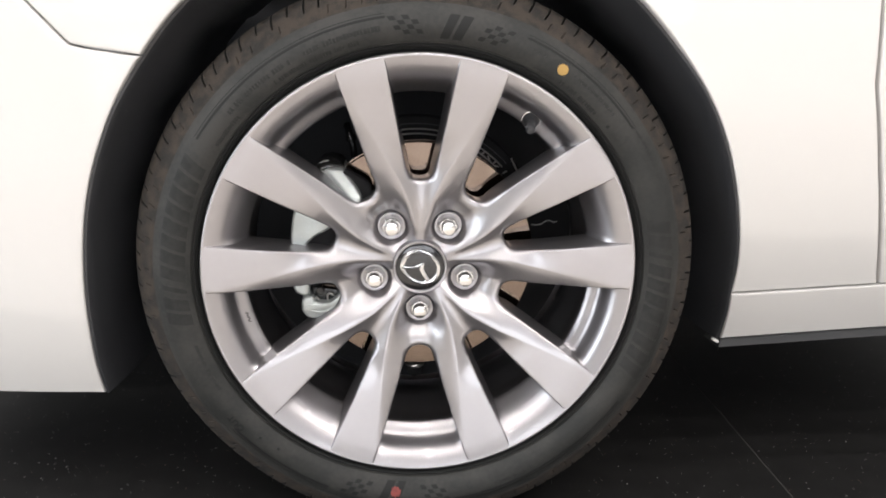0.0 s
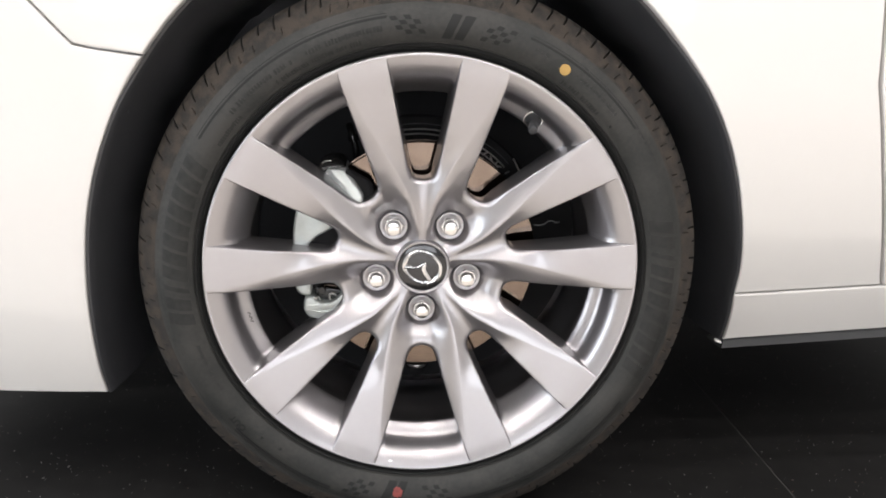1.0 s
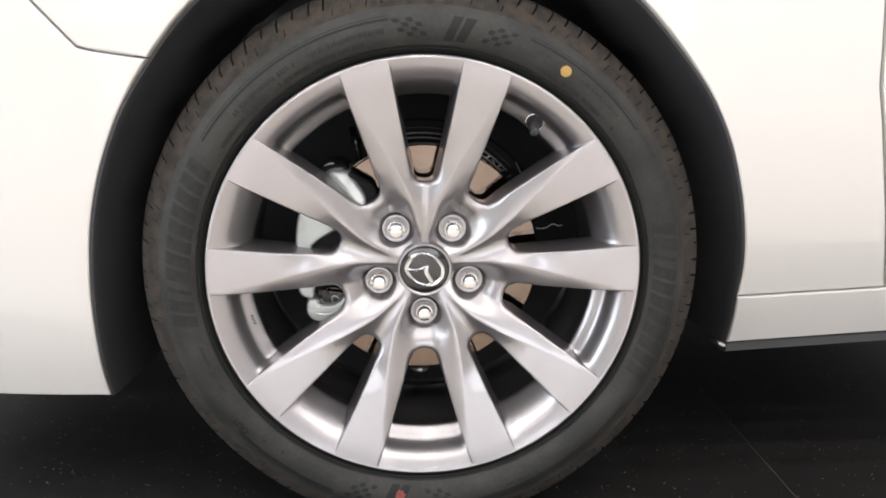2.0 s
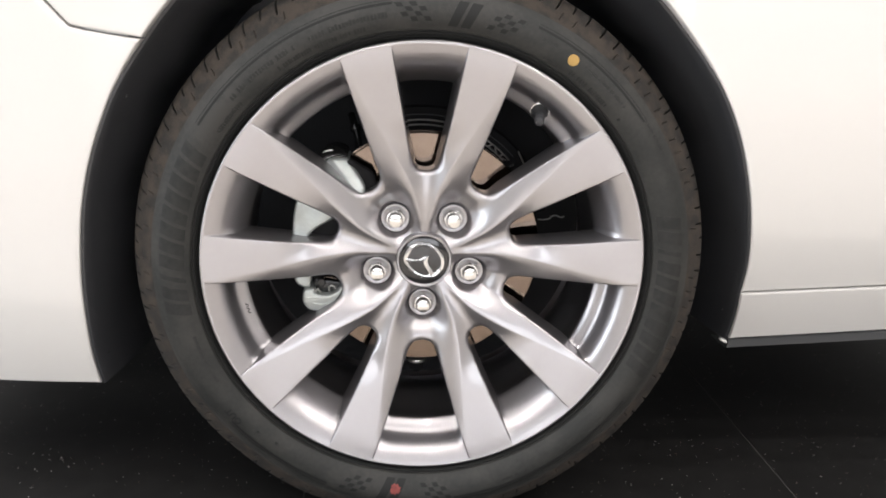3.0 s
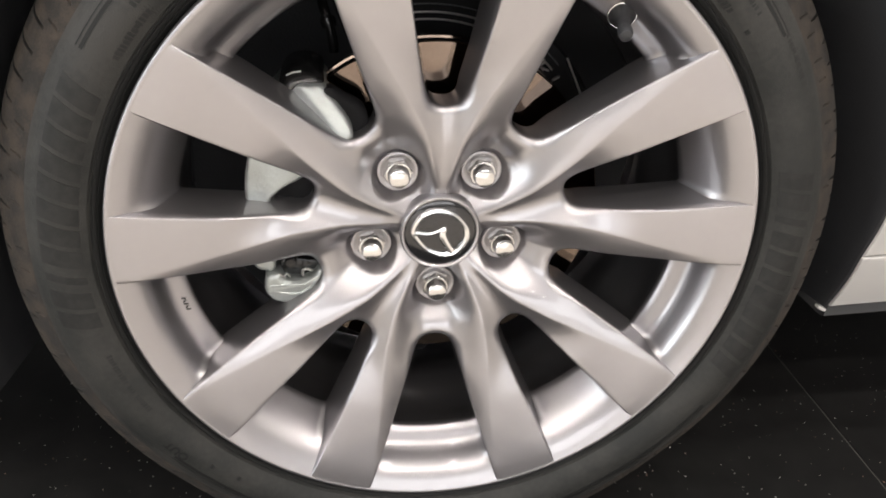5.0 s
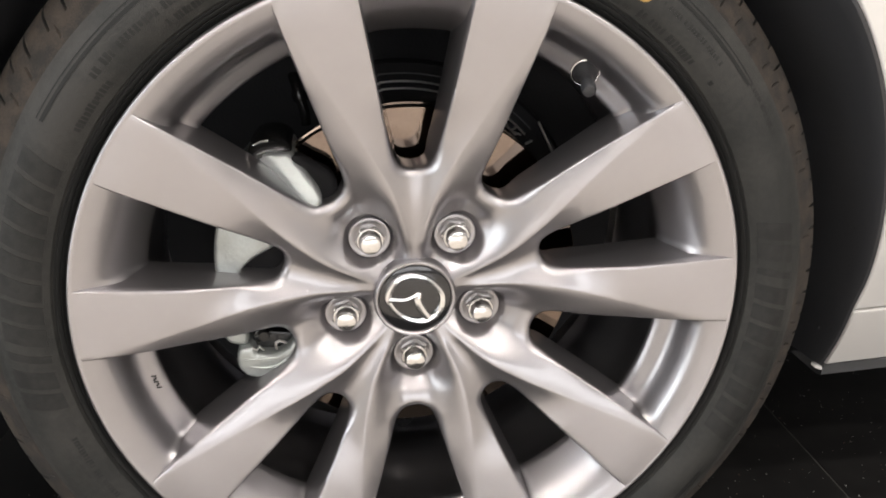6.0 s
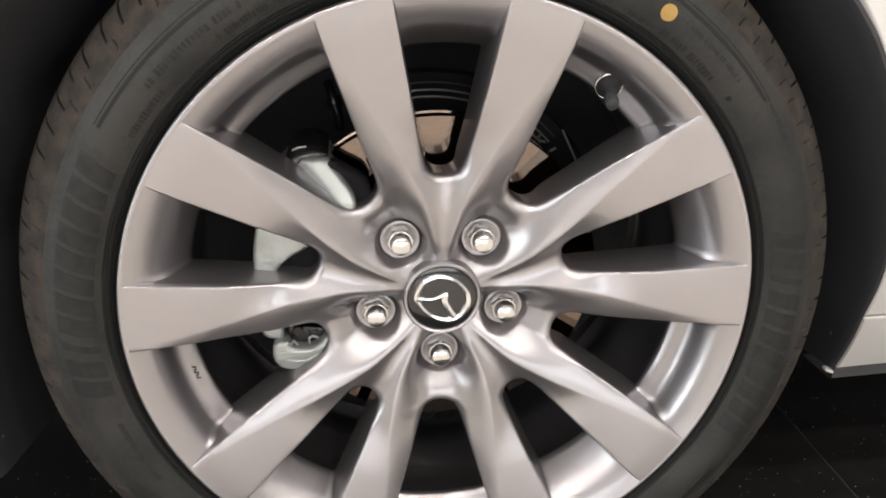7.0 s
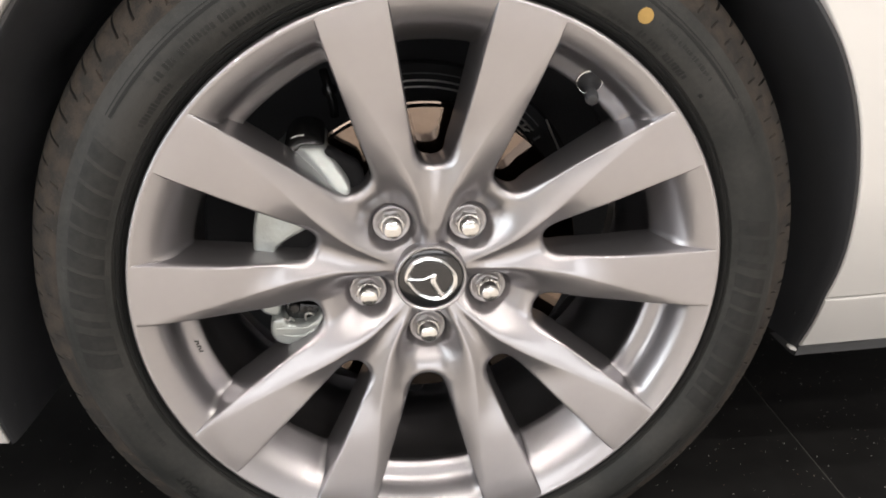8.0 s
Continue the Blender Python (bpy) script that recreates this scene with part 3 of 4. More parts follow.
# the maker's name, as plain slanted blocks, at two places
for a_from, a_to in ((191.5, 151.0), (13.6, -27.0)):
    n = 11
    for k in range(n):
        u0, u1 = (k + 0.06) / n, (k + 0.84) / n
        if k == 2:
            u0, u1 = (k + 0.28) / n, (k + 0.60) / n
        side_bar(0.2640, 0.2912, a_from + (a_to - a_from) * u0, a_from + (a_to - a_from) * u1, -1.6, mat=FAINT, name="maker_mark", lift=0.0004)


def plain_mark(shapes, name, lift=0.0004, mat=DARK_RUBBER):
    """One moulded mark out of several plates, each (r0, r1, a0, a1, lean)."""
    bm = bmesh.new()
    for r0, r1, a0, a1, lean in shapes:
        side_patch(bm, [(r0, a0 - lean / 2), (r0, a1 - lean / 2), (r1, a1 + lean / 2), (r1, a0 + lean / 2)], lift, max(2, round((r1 - r0) / 0.002)), max(2, int(abs(a1 - a0) / 2)))
    bmesh.ops.recalc_face_normals(bm, faces=bm.faces)
    return part(name, bm, mat, wheel)


# emblem blocks and chequered fields, the same on opposite sides
for a0 in (82.6, -97.4):
    plain_mark([(0.2640, 0.2900, a0 + 2.6, a0 + 0.5, -2.0), (0.2640, 0.2900, a0 - 0.2, a0 - 2.4, -2.0)], "emblem_block")
for a0, sgn in ((93.5, 1), (72.5, -1), (-86.5, 1), (-107.5, -1)):
    cells = []
    for i in range(4):
        for j in range(4):
            if (i + j) % 2 == 0:
                r0 = 0.2680 + 0.0050 * j
                a = a0 + sgn * (1.5 * i + 0.5 * j - 3.5)
                cells.append((r0, r0 + 0.0046, a, a + 1.4, sgn * 0.5))
    tagged(plain_mark(cells, "chequer_mark"), kind="stuff")
# raised bands that run from the chequers
for a0, a1 in ((98.0, 147.0), (67.0, 36.0), (-82.0, -34.0), (-113.0, -140.0)):
    plain_mark([(0.2862, 0.2888, a0, a1, 0.0), (0.2905, 0.2914, a0, a1, 0.0)], "sidewall_band", 0.0003)


def bar_row(r, height, a0, a1, seed):
    """A line of small writing, as plain bars."""
    rng = random.Random(seed)
    sgn = 1 if a1 > a0 else -1
    a, shapes = a0, []
    step = math.degrees(height * 0.62 / r)
    while sgn * (a1 - a) > step:
        if rng.random() < 0.16:
            a += sgn * step
        low = 0.22 * height * rng.random()
        shapes.append((r + low * (rng.random() < 0.5), r + height - low, a, a + sgn * step * (0.62 + 0.32 * rng.random()), 0.0))
        a += sgn * step
    tagged(plain_mark(shapes, "small_writing", 0.00025, FAINT), kind="stuff")


bar_row(0.2735, 0.0060, 139, 121, 1)
bar_row(0.2735, 0.0060, 117, 99, 2)
bar_row(0.2640, 0.0050, 146, 137, 3)
bar_row(0.2640, 0.0050, 126, 104, 4)
bar_row(0.2775, 0.0040, 65, 61, 5)
bar_row(0.2770, 0.0040, 54, 41, 6)
bar_row(0.2620, 0.0055, 56, 43.5, 7)
bar_row(0.2610, 0.0036, 63, 57, 8)
bar_row(0.2880, 0.0038, 36, 27, 9)
bar_row(0.2680, 0.0042, -150, -163, 10)
bar_row(0.2790, 0.0042, -63, -70, 11)
for r, a in ((0.2664, 39.9), (0.2745, -134.0), (0.2725, -128.6)):
    plain_mark([(r - 0.0016, r + 0.0016, a - 0.34, a + 0.34, 0.0)], "mould_pip", 0.0008)


def moulded_word(word, r, a, height):
    """Readable moulded writing, its top towards the tread."""
    cu = bpy.data.curves.new("word", "FONT")
    cu.body, cu.size, cu.align_x = word, height * 1.35, "CENTER"
    tmp = bpy.data.objects.new("word", cu)
    me = bpy.data.meshes.new_from_object(tmp)
    bpy.data.objects.remove(tmp)
    bm = bmesh.new()
    bm.from_mesh(me)
    bpy.data.meshes.remove(me)
    bpy.data.curves.remove(cu)
    for v in bm.verts:
        r2, a2 = r + v.co.y, a - math.degrees(v.co.x / r)
        v.co = squash(polar(r2, a2, side_h(r2) + 0.0006))
    bmesh.ops.solidify(bm, geom=bm.faces[:], thickness=0.0010)
    bmesh.ops.recalc_face_normals(bm, faces=bm.faces)
    return part("moulded_word", bm, DARK_RUBBER, wheel, "the word OUT moulded on the tyre")


moulded_word("OUT", 0.2775, -140.8, 0.0080)

# paint marks left on the new tyre


def side_dot(r, a, ra, rr, mat, name, label, wobble=0.0):
    bm = bmesh.new()
    ring = []
    rng = random.Random(3)
    for k in range(28):
        t = k * math.tau / 28
        w = 1 + wobble * (rng.random() - 0.5)
        r2, a2 = r + rr * w * math.sin(t), a + math.degrees(ra * w * math.cos(t) / r)
        ring.append(bm.verts.new(squash(polar(r2, a2, side_h(r2) + 0.0006))))
    mid = bm.verts.new(squash(polar(r, a, side_h(r) + 0.0008)))
    for k in range(28):
        bm.faces.new((ring[k], ring[(k + 1) % 28], mid))
    low = [bm.verts.new(v.co + Vector((0, 0.001, 0))) for v in ring]
    grid_faces(bm, [ring, low], close_v=True)
    bmesh.ops.recalc_face_normals(bm, faces=bm.faces)
    return part(name, bm, mat, wheel, label)


side_dot(0.2767, 57.0, 0.0060, 0.0060, YELLOW, "yellow_dot", "yellow paint dot on the tyre")
side_dot(0.2762, -96.3, 0.0058, 0.0060, RED, "red_mark", "red paint mark on the tyre", 0.5)

# ---- brake ----
DH = -0.039


def disc_mesh():
    return revolve([(0.074, -0.030), (0.078, DH + 0.003), (0.080, DH), (0.1412, DH), (0.1422, DH - 0.0010), (0.1422, DH - 0.008), (0.138, DH - 0.009),
                    (0.138, DH - 0.015), (0.1422, DH - 0.016), (0.1422, DH - 0.022), (0.085, DH - 0.024), (0.06, DH - 0.024)], 144)


brake = part("brake_disc", disc_mesh(), DISC, car, "bare steel brake disc with a mottled brown tint", 30, wheel_at)
part("disc_hat", revolve([(0.0, -0.020), (0.068, -0.020), (0.073, -0.022), (0.074, -0.030), (0.074, -0.05)], 96), BLACKM, brake)
shield = part("dust_shield", revolve([(0.070, -0.098), (0.120, -0.100), (0.138, -0.104), (0.141, -0.1065), (0.156, -0.1075), (0.164, -0.1075), (0.166, -0.110), (0.167, -0.114), (0.070, -0.116)], 120, 12, 118), IRON, car, "black painted brake dust shield", 30, wheel_at)
# pale rods stand in for the highlights along the black shield's ribs
for r, a0, a1, w in ((0.1428, 44, 107, 0.0009), (0.1488, 42, 107, 0.0009), (0.1556, 42, 107, 0.0006)):
    part("shield_rib_glint", tube([polar(r, a, -0.1065) for a in range(a0, a1, 2)], w, 8), SATIN if w > 0.0008 else GREYPL, shield)
for r, a, ln, tw in ((0.1452, 54.5, 0.007, 25), (0.1446, 50.0, 0.010, -62), (0.1462, 46.8, 0.006, 15), (0.1442, 45.0, 0.009, 65), (0.1470, 39.5, 0.007, 10)):
    bm = bmesh.new()
    rounded_box(bm, (ln, 0.004, 0.0016), Matrix.Translation(polar(r, a, -0.1020)) @ pose(0, 0, 0, 0, tw - a, 0), 0.0006, 1)
    part("cast_mark", bm, SATIN, shield)
part("shield_stay", tube([(0.121, 0.100, 0.112), (0.127, 0.101, 0.100), (0.134, 0.103, 0.087), (0.141, 0.106, 0.074)], 0.0011, 8), SATIN, shield, "thin bright stay on the shield")
part("sensor_wire", tube([(0.150, 0.096, 0.0255), (0.157, 0.095, 0.0250), (0.164, 0.095, 0.0265), (0.169, 0.095, 0.0305), (0.174, 0.095, 0.0310), (0.179, 0.095, 0.0285), (0.184, 0.095, 0.0295)], 0.0008, 6), SATIN, shield, "thin pale sensor wire")
hose = part("brake_hose", tube([(-0.080, 0.13, 0.108), (-0.081, 0.13, 0.120), (-0.084, 0.13, 0.132), (-0.087, 0.132, 0.142), (-0.090, 0.14, 0.150)], 0.0042, 12), BLACKM, car, "black brake hose end behind the disc", 35, wheel_at)
part("hose_fitting", tube([(-0.0835, 0.1295, 0.130), (-0.0845, 0.1298, 0.134), (-0.0855, 0.1302, 0.138)], [0.0062, 0.0068, 0.0060], 16), BLACKM, hose)


def cast_plate(outline, height, back, name, mat, parent, label, at=None, edge=0.005, cell=1.6):
    """A rounded cast block behind an outline in millimetres (x across, z over the axle). height(x, z): its face's height."""
    line = np.array([(q.x, q.y) for q in curve_through(outline, True, 5)])
    a, b = line, np.roll(line, -1, 0)
    xs = np.arange(line[:, 0].min() - cell, line[:, 0].max() + cell, cell)
    zs = np.arange(line[:, 1].min() - cell, line[:, 1].max() + cell, cell)

    def inside(x, z):
        cross = ((a[:, 1] > z) != (b[:, 1] > z)) & (x < a[:, 0] + (b[:, 0] - a[:, 0]) * (z - a[:, 1]) / np.where(b[:, 1] == a[:, 1], 1e-9, b[:, 1] - a[:, 1]))
        return bool(cross.sum() % 2)

    def nearest(x, z):
        p, ab = np.array((x, z)), b - a
        t = np.clip(((p - a) * ab).sum(1) / np.maximum((ab * ab).sum(1), 1e-9), 0, 1)
        q = a + ab * t[:, None]
        d = np.hypot(*(q - p).T)
        k = int(d.argmin())
        return q[k], float(d[k])

    cells = [(i, j) for i in range(len(xs) - 1) for j in range(len(zs) - 1) if inside(xs[i] + cell / 2, zs[j] + cell / 2)]
    have = set(cells)
    bm = bmesh.new()
    verts = {}
    for i, j in cells:
        for u, v in ((i, j), (i + 1, j), (i + 1, j + 1), (i, j + 1)):
            if (u, v) in verts:
                continue
            x, z = xs[u], zs[v]
            q, d = nearest(x, z)
            if not all(c in have for c in ((u, v), (u - 1, v), (u, v - 1), (u - 1, v - 1))):
                (x, z), d = q, 0.0
            h, d = height(x, z), 0.001 * d
            if d < edge:
                h -= edge - math.sqrt(max(0.0, edge * edge - (edge - d) ** 2))
            verts[u, v] = bm.verts.new((0.001 * x, -h, 0.001 * z))
        bm.faces.new([verts[c] for c in ((i, j), (i + 1, j), (i + 1, j + 1), (i, j + 1))])
    rim = [e for e in bm.edges if e.is_boundary]
    made = bmesh.ops.extrude_edge_only(bm, edges=rim)["geom"]
    for v in made:
        if isinstance(v, bmesh.types.BMVert):
            v.co.y = -back
    bmesh.ops.recalc_face_normals(bm, faces=bm.faces)
    return part(name, bm, mat, parent, label, 60, at)


def finger_height(x, z):
    """A sloping finger with a ridge along it, set proud of the caliper's body."""
    s = -0.765 * (x + 107) - 0.642 * (z - 115)
    wave = 0.0006 * math.sin(0.16 * x) * math.sin(0.13 * z)
    return 0.004 - 0.00062 * min(max(0.0, s), 10.0) - 0.00010 * max(0.0, -s) - 0.00055 * max(0.0, z - 82) + wave


caliper = cast_plate([(-90, 114), (-105, 115), (-119, 112), (-128, 104), (-140, 90), (-147, 66), (-151, 45), (-152, 26), (-151, 0), (-150, -30), (-140, -38), (-132, -36), (-131, -10), (-133, 8), (-133, 24),
                      (-128, 31), (-120, 37), (-112, 41), (-98, 50), (-85, 62), (-76, 72), (-69, 78), (-69, 84), (-72, 91), (-79, 101), (-86, 109)],
                     finger_height, -0.075, "brake_caliper", ZINC, car, "zinc-grey cast brake caliper behind the spokes", wheel_at, 0.003)
cast_plate([(-88, 112), (-74, 106), (-60, 97), (-57, 82), (-72, 56), (-84, 30), (-98, 0), (-116, -26), (-134, -30), (-138, 20), (-130, 60), (-104, 98)],
           lambda x, z: -0.012, -0.0265, "brake_pad", IRON, caliper, "black outer brake pad", None, 0.002, 3.0)
# the zinc boss is coloured black in place of the dark it mirrors
cast_plate([(-123, 105), (-121, 115), (-114, 122), (-103, 124), (-93, 121), (-89, 115), (-95, 113), (-109, 111)], lambda x, z: -0.012 - 0.0009 * max(0.0, z - 110),
           -0.075, "caliper_boss", BLACKM, caliper, "caliper boss, coloured black for its dark reflection", None, 0.005, 1.5)
part("boss_arc", tube([(-0.117, 0.023, 0.119), (-0.112, 0.0225, 0.1215), (-0.106, 0.023, 0.122)], 0.0008, 8), SATIN, caliper, "thin bright arc along the boss's top")
foot = cast_plate([(-140, -40), (-141, -54), (-135, -64), (-124, -67), (-114, -64), (-104, -56), (-97, -45), (-94, -37), (-97, -35), (-101, -40), (-110, -45), (-124, -44), (-128, -38), (-134, -37)],
                  lambda x, z: 0.004 - 0.00022 * max(0.0, -50 - z + 0.25 * (x + 120)), -0.070, "bracket_foot", ZINC, caliper, "", None, 0.004, 1.2)
part("bracket_rib", tube([(-0.136, -0.0032, -0.048), (-0.122, -0.0036, -0.0475), (-0.109, -0.0036, -0.047), (-0.0985, -0.0025, -0.041)], 0.0013, 10), ZINC, caliper)
part("bracket_rib", tube([(-0.138, -0.0022, -0.051), (-0.130, -0.0026, -0.0545), (-0.121, -0.0026, -0.0565), (-0.112, -0.0026, -0.056), (-0.103, -0.0026, -0.050)], 0.0013, 10), ZINC, caliper)
bm = bmesh.new()
rounded_box(bm, (0.034, 0.016, 0.016), Matrix.Translation((-0.112, 0.018, -0.039)) @ pose(0, 0, 0, 0, 8, 0), 0.002)
part("brake_pad", bm, BLACKM, caliper, "black brake pad edge")
part("pad_spring", tube([polar(0.118, 201, -0.002), polar(0.117, 199, 0.001), polar(0.1155, 197.5, 0.002), polar(0.1125, 197.2, 0.002), polar(0.110, 198.5, 0.001), polar(0.1095, 200, -0.002)], 0.0011, 8), SATIN, caliper, "bent steel pad spring")
part("pad_spring", tube([polar(0.137, 200, -0.002), polar(0.137, 197, 0.001), polar(0.134, 196.5, 0.002), polar(0.132, 198, 0.001), polar(0.129, 197, 0.001), polar(0.128, 199.5, -0.002)], 0.0011, 8), SATIN, caliper, "bent steel pad spring")
part("caliper_bolt", revolve([(0.0001, 0.006), (0.0038, 0.006), (0.0048, 0.005), (0.0048, -0.006)], 18), BLACKM, caliper, "black caliper bolt", 30, Matrix.Translation(polar(0.124, 195.0, -0.010)))

# the suspension arm's ball joint shows below the disc
arm = part("lower_arm", tube([(-0.003, 0.088, 0.147), (-0.004, 0.130, 0.146), (-0.010, 0.210, 0.152), (-0.020, 0.320, 0.165)], [0.0100, 0.0125, 0.0150, 0.0150], 14), IRON, car, "black suspension arm behind the disc")
bm = bmesh.new()
bmesh.ops.create_uvsphere(bm, u_segments=24, v_segments=12, radius=0.0130, matrix=Matrix.Translation((-0.003, 0.083, 0.1585)) @ Matrix.Diagonal((1, 0.9, 0.46, 1)))
for v in bm.verts:
    v.co.z = min(v.co.z, 0.1600)
part("ball_joint", bm, SATIN, arm, "pale steel ball joint cup", 40)

# ---- body panels ----


Z_BODY = [0.10, 0.16, 0.22, 0.28, 0.34, 0.42, 0.50, 0.585]
Y_BODY = [0.016, -0.004, -0.020, -0.031, -0.038, -0.045, -0.050, -0.0545]      # the bumper corner ahead of the wheel


def body_y(x, z):
    """The car's side: fullest above the axle, tucked under towards the sill and round the front."""
    u = min(z, 0.585) - 0.4
    behind = -0.034 - 0.2312 * u + 0.6235 * u * u
    k = step01((x + 0.3) / 0.6)
    y = smooth_table(z, Z_BODY, Y_BODY) * (1 - k) + behind * k
    return y + 0.25 * max(0.0, z - 0.585) ** 2 + 0.40 * max(0.0, -x - 0.34) ** 2


ARCH_A = [-18, -15, -10, -5.5, -1, 2.3, 8, 13.6, 20, 30, 37, 41, 47, 53, 62, 90, 118, 129, 140, 145.5, 150.6, 156, 163, 170, 176, 181, 186.4, 191.8, 197.1, 202, 205]
ARCH_R = [0.412, 0.4058, 0.3968, 0.3890, 0.3860, 0.3832, 0.3787, 0.3758, 0.3744, 0.3746, 0.3749, 0.3757, 0.3780, 0.3815, 0.3860, 0.3905, 0.3890, 0.3850, 0.3787, 0.3768, 0.3752, 0.3736,
          0.3732, 0.3738, 0.3751, 0.3777, 0.3821, 0.3887, 0.3979, 0.4070, 0.4130]


def arch(a):
    r = smooth_table(a, ARCH_A, ARCH_R)
    return (r * math.cos(radians(a)), ZC + r * math.sin(radians(a)))


def even(points, n):
    """n + 1 points at even steps along a polyline."""
    p = np.array(points, float)
    s = np.r_[0, np.cumsum(np.hypot(*np.diff(p, axis=0).T))]
    t = np.linspace(0, s[-1], n + 1)
    return np.c_[np.interp(t, s, p[:, 0]), np.interp(t, s, p[:, 1])]


def coons(a, b, c, d, nu, nv, mat, name, label, parent=None, gap=0.0011, flange=0.020):
    """A body panel between four edges in the side view: a and b run along u, c and d join their starts and ends."""
    A, B, C, D = even(a, nu), even(b, nu), even(c, nv), even(d, nv)
    P = np.zeros((nu + 1, nv + 1, 2))
    for i in range(nu + 1):
        u = i / nu
        for j in range(nv + 1):
            v = j / nv
            P[i, j] = ((1 - v) * A[i] + v * B[i] + (1 - u) * C[j] + u * D[j]
                       - ((1 - u) * (1 - v) * A[0] + u * (1 - v) * A[-1] + (1 - u) * v * B[0] + u * v * B[-1]))
    rim = [(i, 0) for i in range(nu + 1)] + [(nu, j) for j in range(1, nv + 1)] + [(i, nv) for i in range(nu - 1, -1, -1)] + [(0, j) for j in range(nv - 1, 0, -1)]
    loop = np.array([P[i, j] for i, j in rim])
    before, after = np.roll(loop, 1, 0), np.roll(loop, -1, 0)
    n1, n2 = loop - before, after - loop
    n1, n2 = n1 / np.maximum(np.hypot(*n1.T), 1e-9)[:, None], n2 / np.maximum(np.hypot(*n2.T), 1e-9)[:, None]
    area = 0.5 * np.sum(loop[:, 0] * after[:, 1] - after[:, 0] * loop[:, 1])
    sg = 1 if area > 0 else -1
    out = sg * np.c_[(n1 + n2)[:, 1], -(n1 + n2)[:, 0]]
    out /= np.maximum(np.hypot(*out.T), 1e-9)[:, None]
    for (i, j), o in zip(rim, out):
        P[i, j] = P[i, j] - o * (gap + 0.0022)
    bm = bmesh.new()
    V = [[bm.verts.new((P[i, j, 0], body_y(*P[i, j]), P[i, j, 1])) for j in range(nv + 1)] for i in range(nu + 1)]
    grid_faces(bm, V)
    rings = [[V[i][j] for i, j in rim]]
    for push, back in ((0.0009, 0.0002), (0.0017, 0.0009), (0.0022, 0.0024), (0.0022, flange)):
        rings.append([bm.verts.new((P[i, j, 0] + o[0] * push, body_y(*P[i, j]) + back, P[i, j, 1] + o[1] * push)) for (i, j), o in zip(rim, out)])
    grid_faces(bm, rings, close_v=True)
    bmesh.ops.recalc_face_normals(bm, faces=bm.faces)
    return part(name, bm, mat, parent or car, label, 50)


SEAM = [(-0.2907, 0.563), (-0.360, 0.573), (-0.400, 0.617), (-0.60, 0.84)]
X_BACK, Z_TOP, X_FRONT = 1.30, 0.92, -0.85
SILL_TOP = [(0.3874, 0.2790), (0.5725, 0.2902), (X_BACK, 0.334)]
DOOR_EDGE = [(0.5725, 0.2902), (0.526, 0.443), (0.500, 0.54), (0.470, Z_TOP)]
coons([arch(a) for a in np.linspace(140.1, -6.0, 80)], [(-0.60, 0.84), (-0.5, Z_TOP)] + DOOR_EDGE[::-1],
      SEAM, SILL_TOP[:2], 120, 30, WHITE, "fender", "white pearl front fender with round wheel arch")
coons([arch(a) for a in np.linspace(140.1, 202.4, 40)], [(-0.60, 0.84), (X_FRONT, 0.70), (X_FRONT, 0.30), (-0.80, 0.160)],
      SEAM, [(-0.3785, 0.1640), (-0.50, 0.1628), (-0.80, 0.160)], 60, 30, WHITE, "front_bumper", "white pearl bumper corner ahead of the wheel")
coons([arch(a) for a in np.linspace(-6.0, -16.1, 12)], [(X_BACK, 0.334), (X_BACK, 0.272)], SILL_TOP, [(0.394, 0.2060), (0.602, 0.2210), (X_BACK, 0.272)], 12, 60, WHITE, "side_sill", "white side sill below the door")
coons([(x + 0.002, z + 0.0004) for x, z in (SILL_TOP[1:])], [(0.472, Z_TOP), (X_BACK, Z_TOP)], [(x + 0.002, z) for x, z in DOOR_EDGE], [(X_BACK, 0.335), (X_BACK, Z_TOP)], 24, 20, WHITE, "front_door", "white front door edge")


def strip_mesh():
    bm = bmesh.new()
    rows = []
    for i in range(41):
        x = 0.396 + (X_BACK - 0.396) * i / 40
        z = 0.2052 + 0.0725 * (x - 0.394)
        y = body_y(x, z)
        rows.append([bm.verts.new(p) for p in ((x, y + 0.020, z + 0.004), (x, y + 0.006, z - 0.0005), (x, y + 0.004, z - 0.003), (x, y + 0.006, z - 0.014), (x, y + 0.012, z - 0.0165), (x, y + 0.06, z - 0.018))])
    grid_faces(bm, rows)
    bmesh.ops.recalc_face_normals(bm, faces=bm.faces)
    return bm


part("sill_strip", strip_mesh(), GREYPL, car, "dark grey plastic strip under the sill")


def liner_mesh():
    bm = bmesh.new()
    rows = []
    for i in range(121):
        a = -16.4 + (202.6 + 16.4) * i / 120
        top = step01((a - 34) / 12) * step01((152 - a) / 12)      # the white flange shows along the top alone
        r = smooth_table(a, ARCH_A, ARCH_R)
        x, z = r * math.cos(radians(a)), ZC + r * math.sin(radians(a))
        y0 = body_y(x, z)
        line = []
        for dr, dy in ((0.0005, 0.0015 + 0.0105 * top), (-0.0022, 0.0020 + 0.0110 * top), (-0.0046, 0.0050 + 0.012 * top), (-0.0070, 0.014 + 0.016 * top), (-0.0125, 0.034 + 0.01 * top), (-0.021, 0.075), (-0.026, 0.10), (-0.024, 0.20), (-0.020, 0.34)):
            rib = 0.004 * (1 if (i // 5) % 2 else 0) if dy > 0.09 else 0
            line.append(bm.verts.new(((r + dr - rib) * math.cos(radians(a)), y0 + dy, ZC + (r + dr - rib) * math.sin(radians(a)))))
        rows.append(line)
    grid_faces(bm, rows)
    bmesh.ops.recalc_face_normals(bm, faces=bm.faces)
    return bm


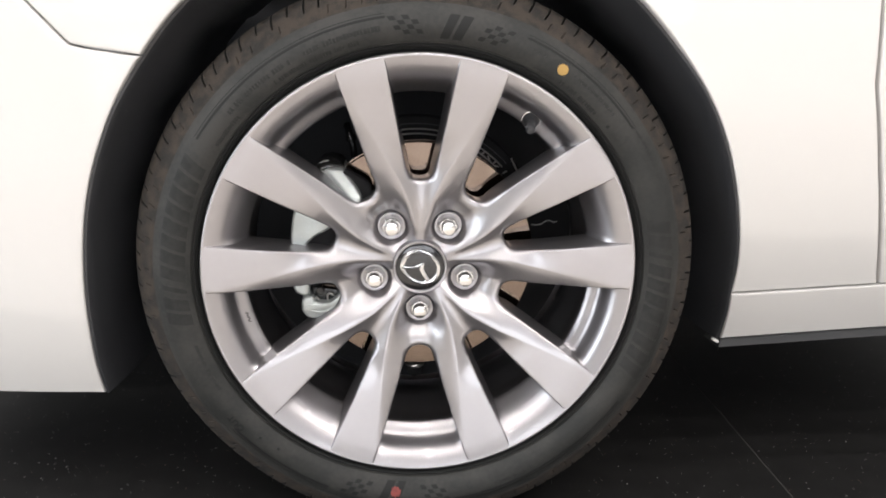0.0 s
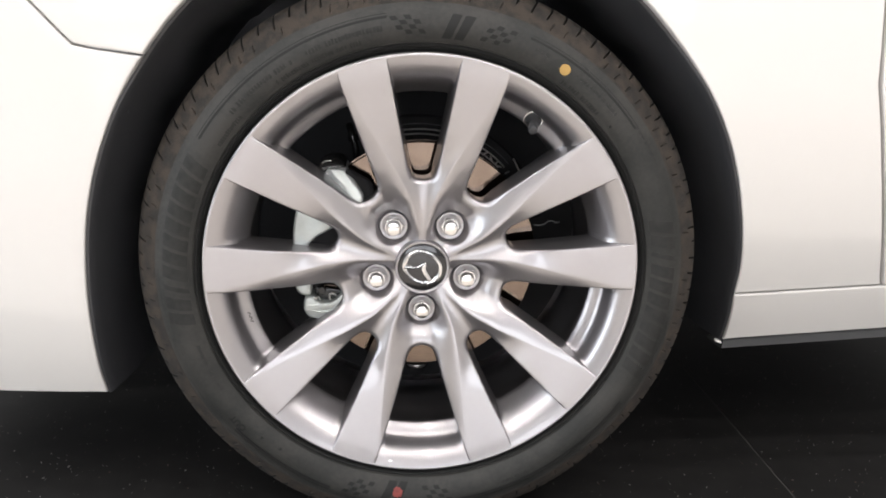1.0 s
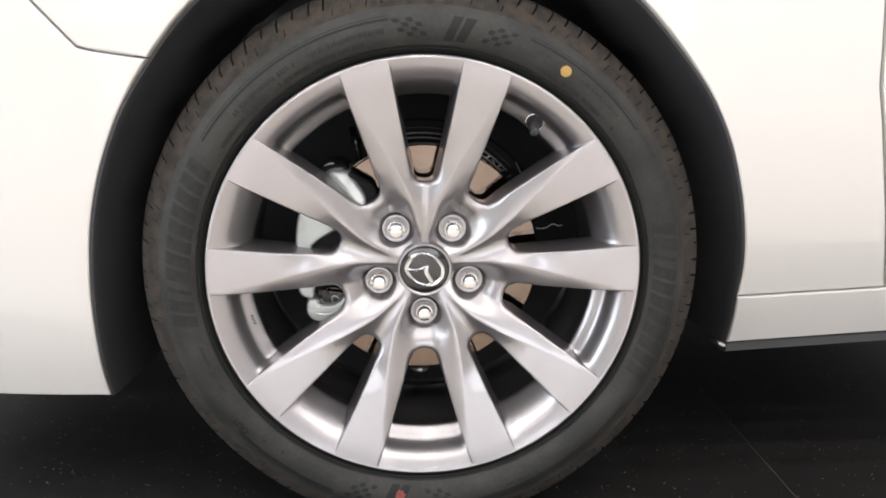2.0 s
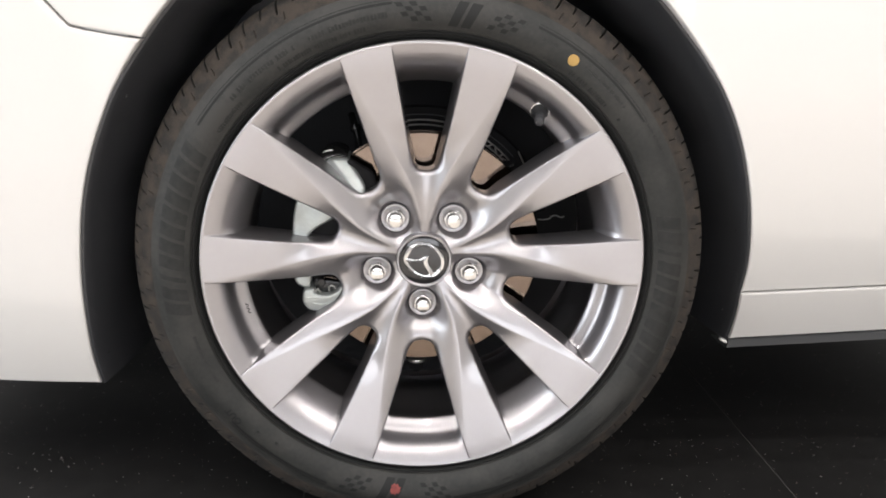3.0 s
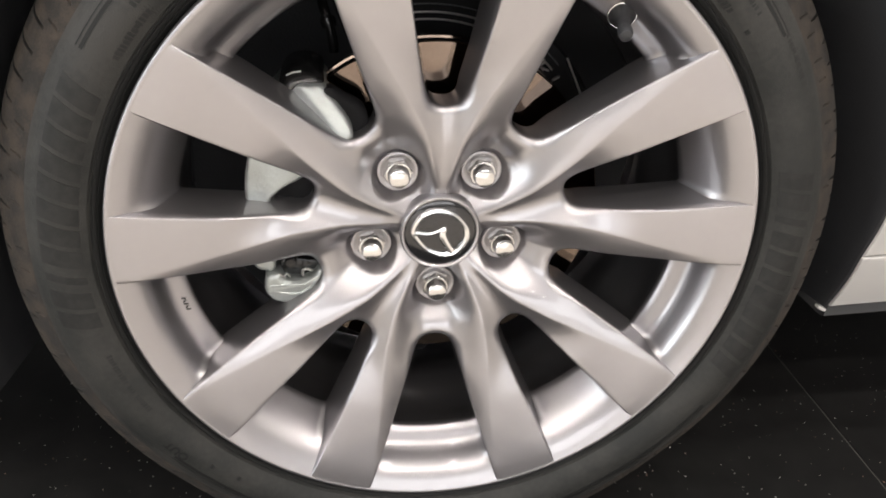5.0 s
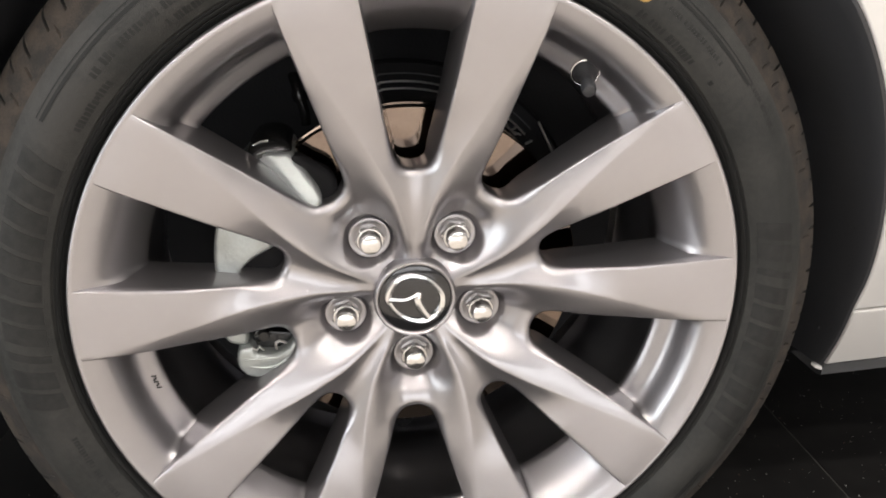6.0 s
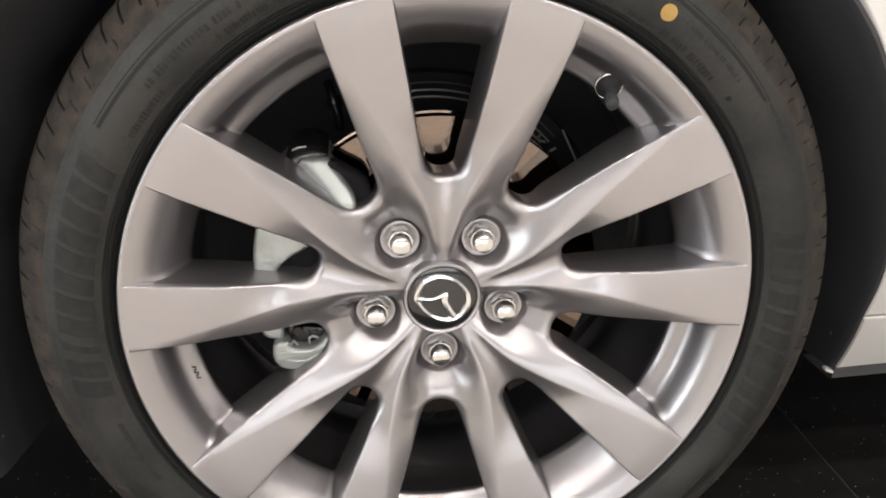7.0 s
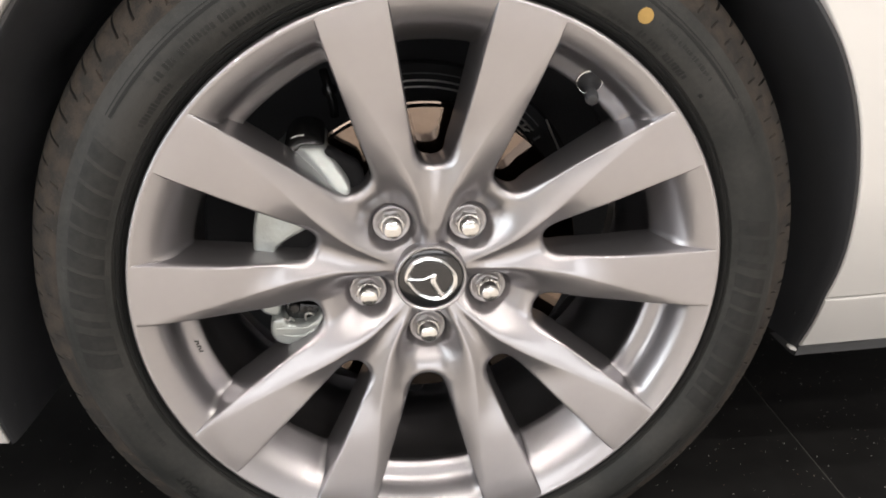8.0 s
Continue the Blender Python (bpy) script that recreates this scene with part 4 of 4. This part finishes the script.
bm = bmesh.new()
rounded_box(bm, (0.010, 0.008, 0.004), Matrix.Translation((0.3895, 0.040, 0.2020)) @ pose(0, 0, 0, 0, 25, 0), 0.002)
part("sill_tab", bm, WHITE, car, "small white lip at the sill's front corner")
for a, dr in ((6.0, -0.006), (-11.0, -0.006), (36.5, -0.004), (198.0, -0.006), (150.0, -0.006)):
    r = smooth_table(a, ARCH_A, ARCH_R) + dr
    x, z = r * math.cos(radians(a)), ZC + r * math.sin(radians(a))
    bm = bmesh.new()
    bmesh.ops.create_uvsphere(bm, u_segments=14, v_segments=8, radius=0.0036, matrix=Matrix.Translation((x, body_y(x, z) + 0.022, z)) @ Matrix.Diagonal((1, 0.6, 1, 1)))
    part("liner_clip", bm, LINER, car, "black plastic liner clip")
part("arch_liner", liner_mesh(), PLASTIC, car, "black plastic wheel arch liner")
part("inner_wing", revolve([(0.03, -0.355), (0.30, -0.355), (0.43, -0.33)], 96), LINER, car, "", 35, wheel_at)
# unseen plain plates, added to close the car against stray light
part("underbody", box_mesh(X_FRONT + 0.03, -0.40, 0.30, 1.6, 0.175, 0.195), LINER, car)
part("underbody", box_mesh(0.42, X_BACK, 0.20, 1.6, 0.215, 0.235), LINER, car)
part("underbody", box_mesh(-0.36, 0.42, 0.36, 1.6, 0.19, 0.21), LINER, car)
part("bonnet", box_mesh(X_FRONT + 0.05, X_BACK, 0.03, 1.6, Z_TOP - 0.02, Z_TOP, 0.004), WHITE, car)
part("closing_panel", box_mesh(X_FRONT + 0.05, X_BACK, 1.6, 1.62, 0.19, Z_TOP - 0.021), LINER, car)

# ---- floor tiles ----
TILE, LONG = 0.64, 1.2
tile_me = bpy.data.meshes.new("floor_tile")
bm = box_mesh(-TILE / 2 + 0.0009, TILE / 2 - 0.0009, -LONG / 2 + 0.0009, LONG / 2 - 0.0009, -0.012, 0.0, 0.0006)
bm.to_mesh(tile_me)
bm.free()
tile_me.materials.append(GRANITE)
pale_me = tile_me.copy()
pale_me.materials[0] = BEIGE
for ix in range(-9, 8):
    for iy in range(-11, 3):
        cx, cy = 0.494 + (ix + 0.5) * TILE, -0.36 + (iy + 0.5) * LONG
        tile = new("floor_tile", tile_me if cy > -0.36 else pale_me)
        tile.parent = floor
        tile.location = (cx, cy, 0)
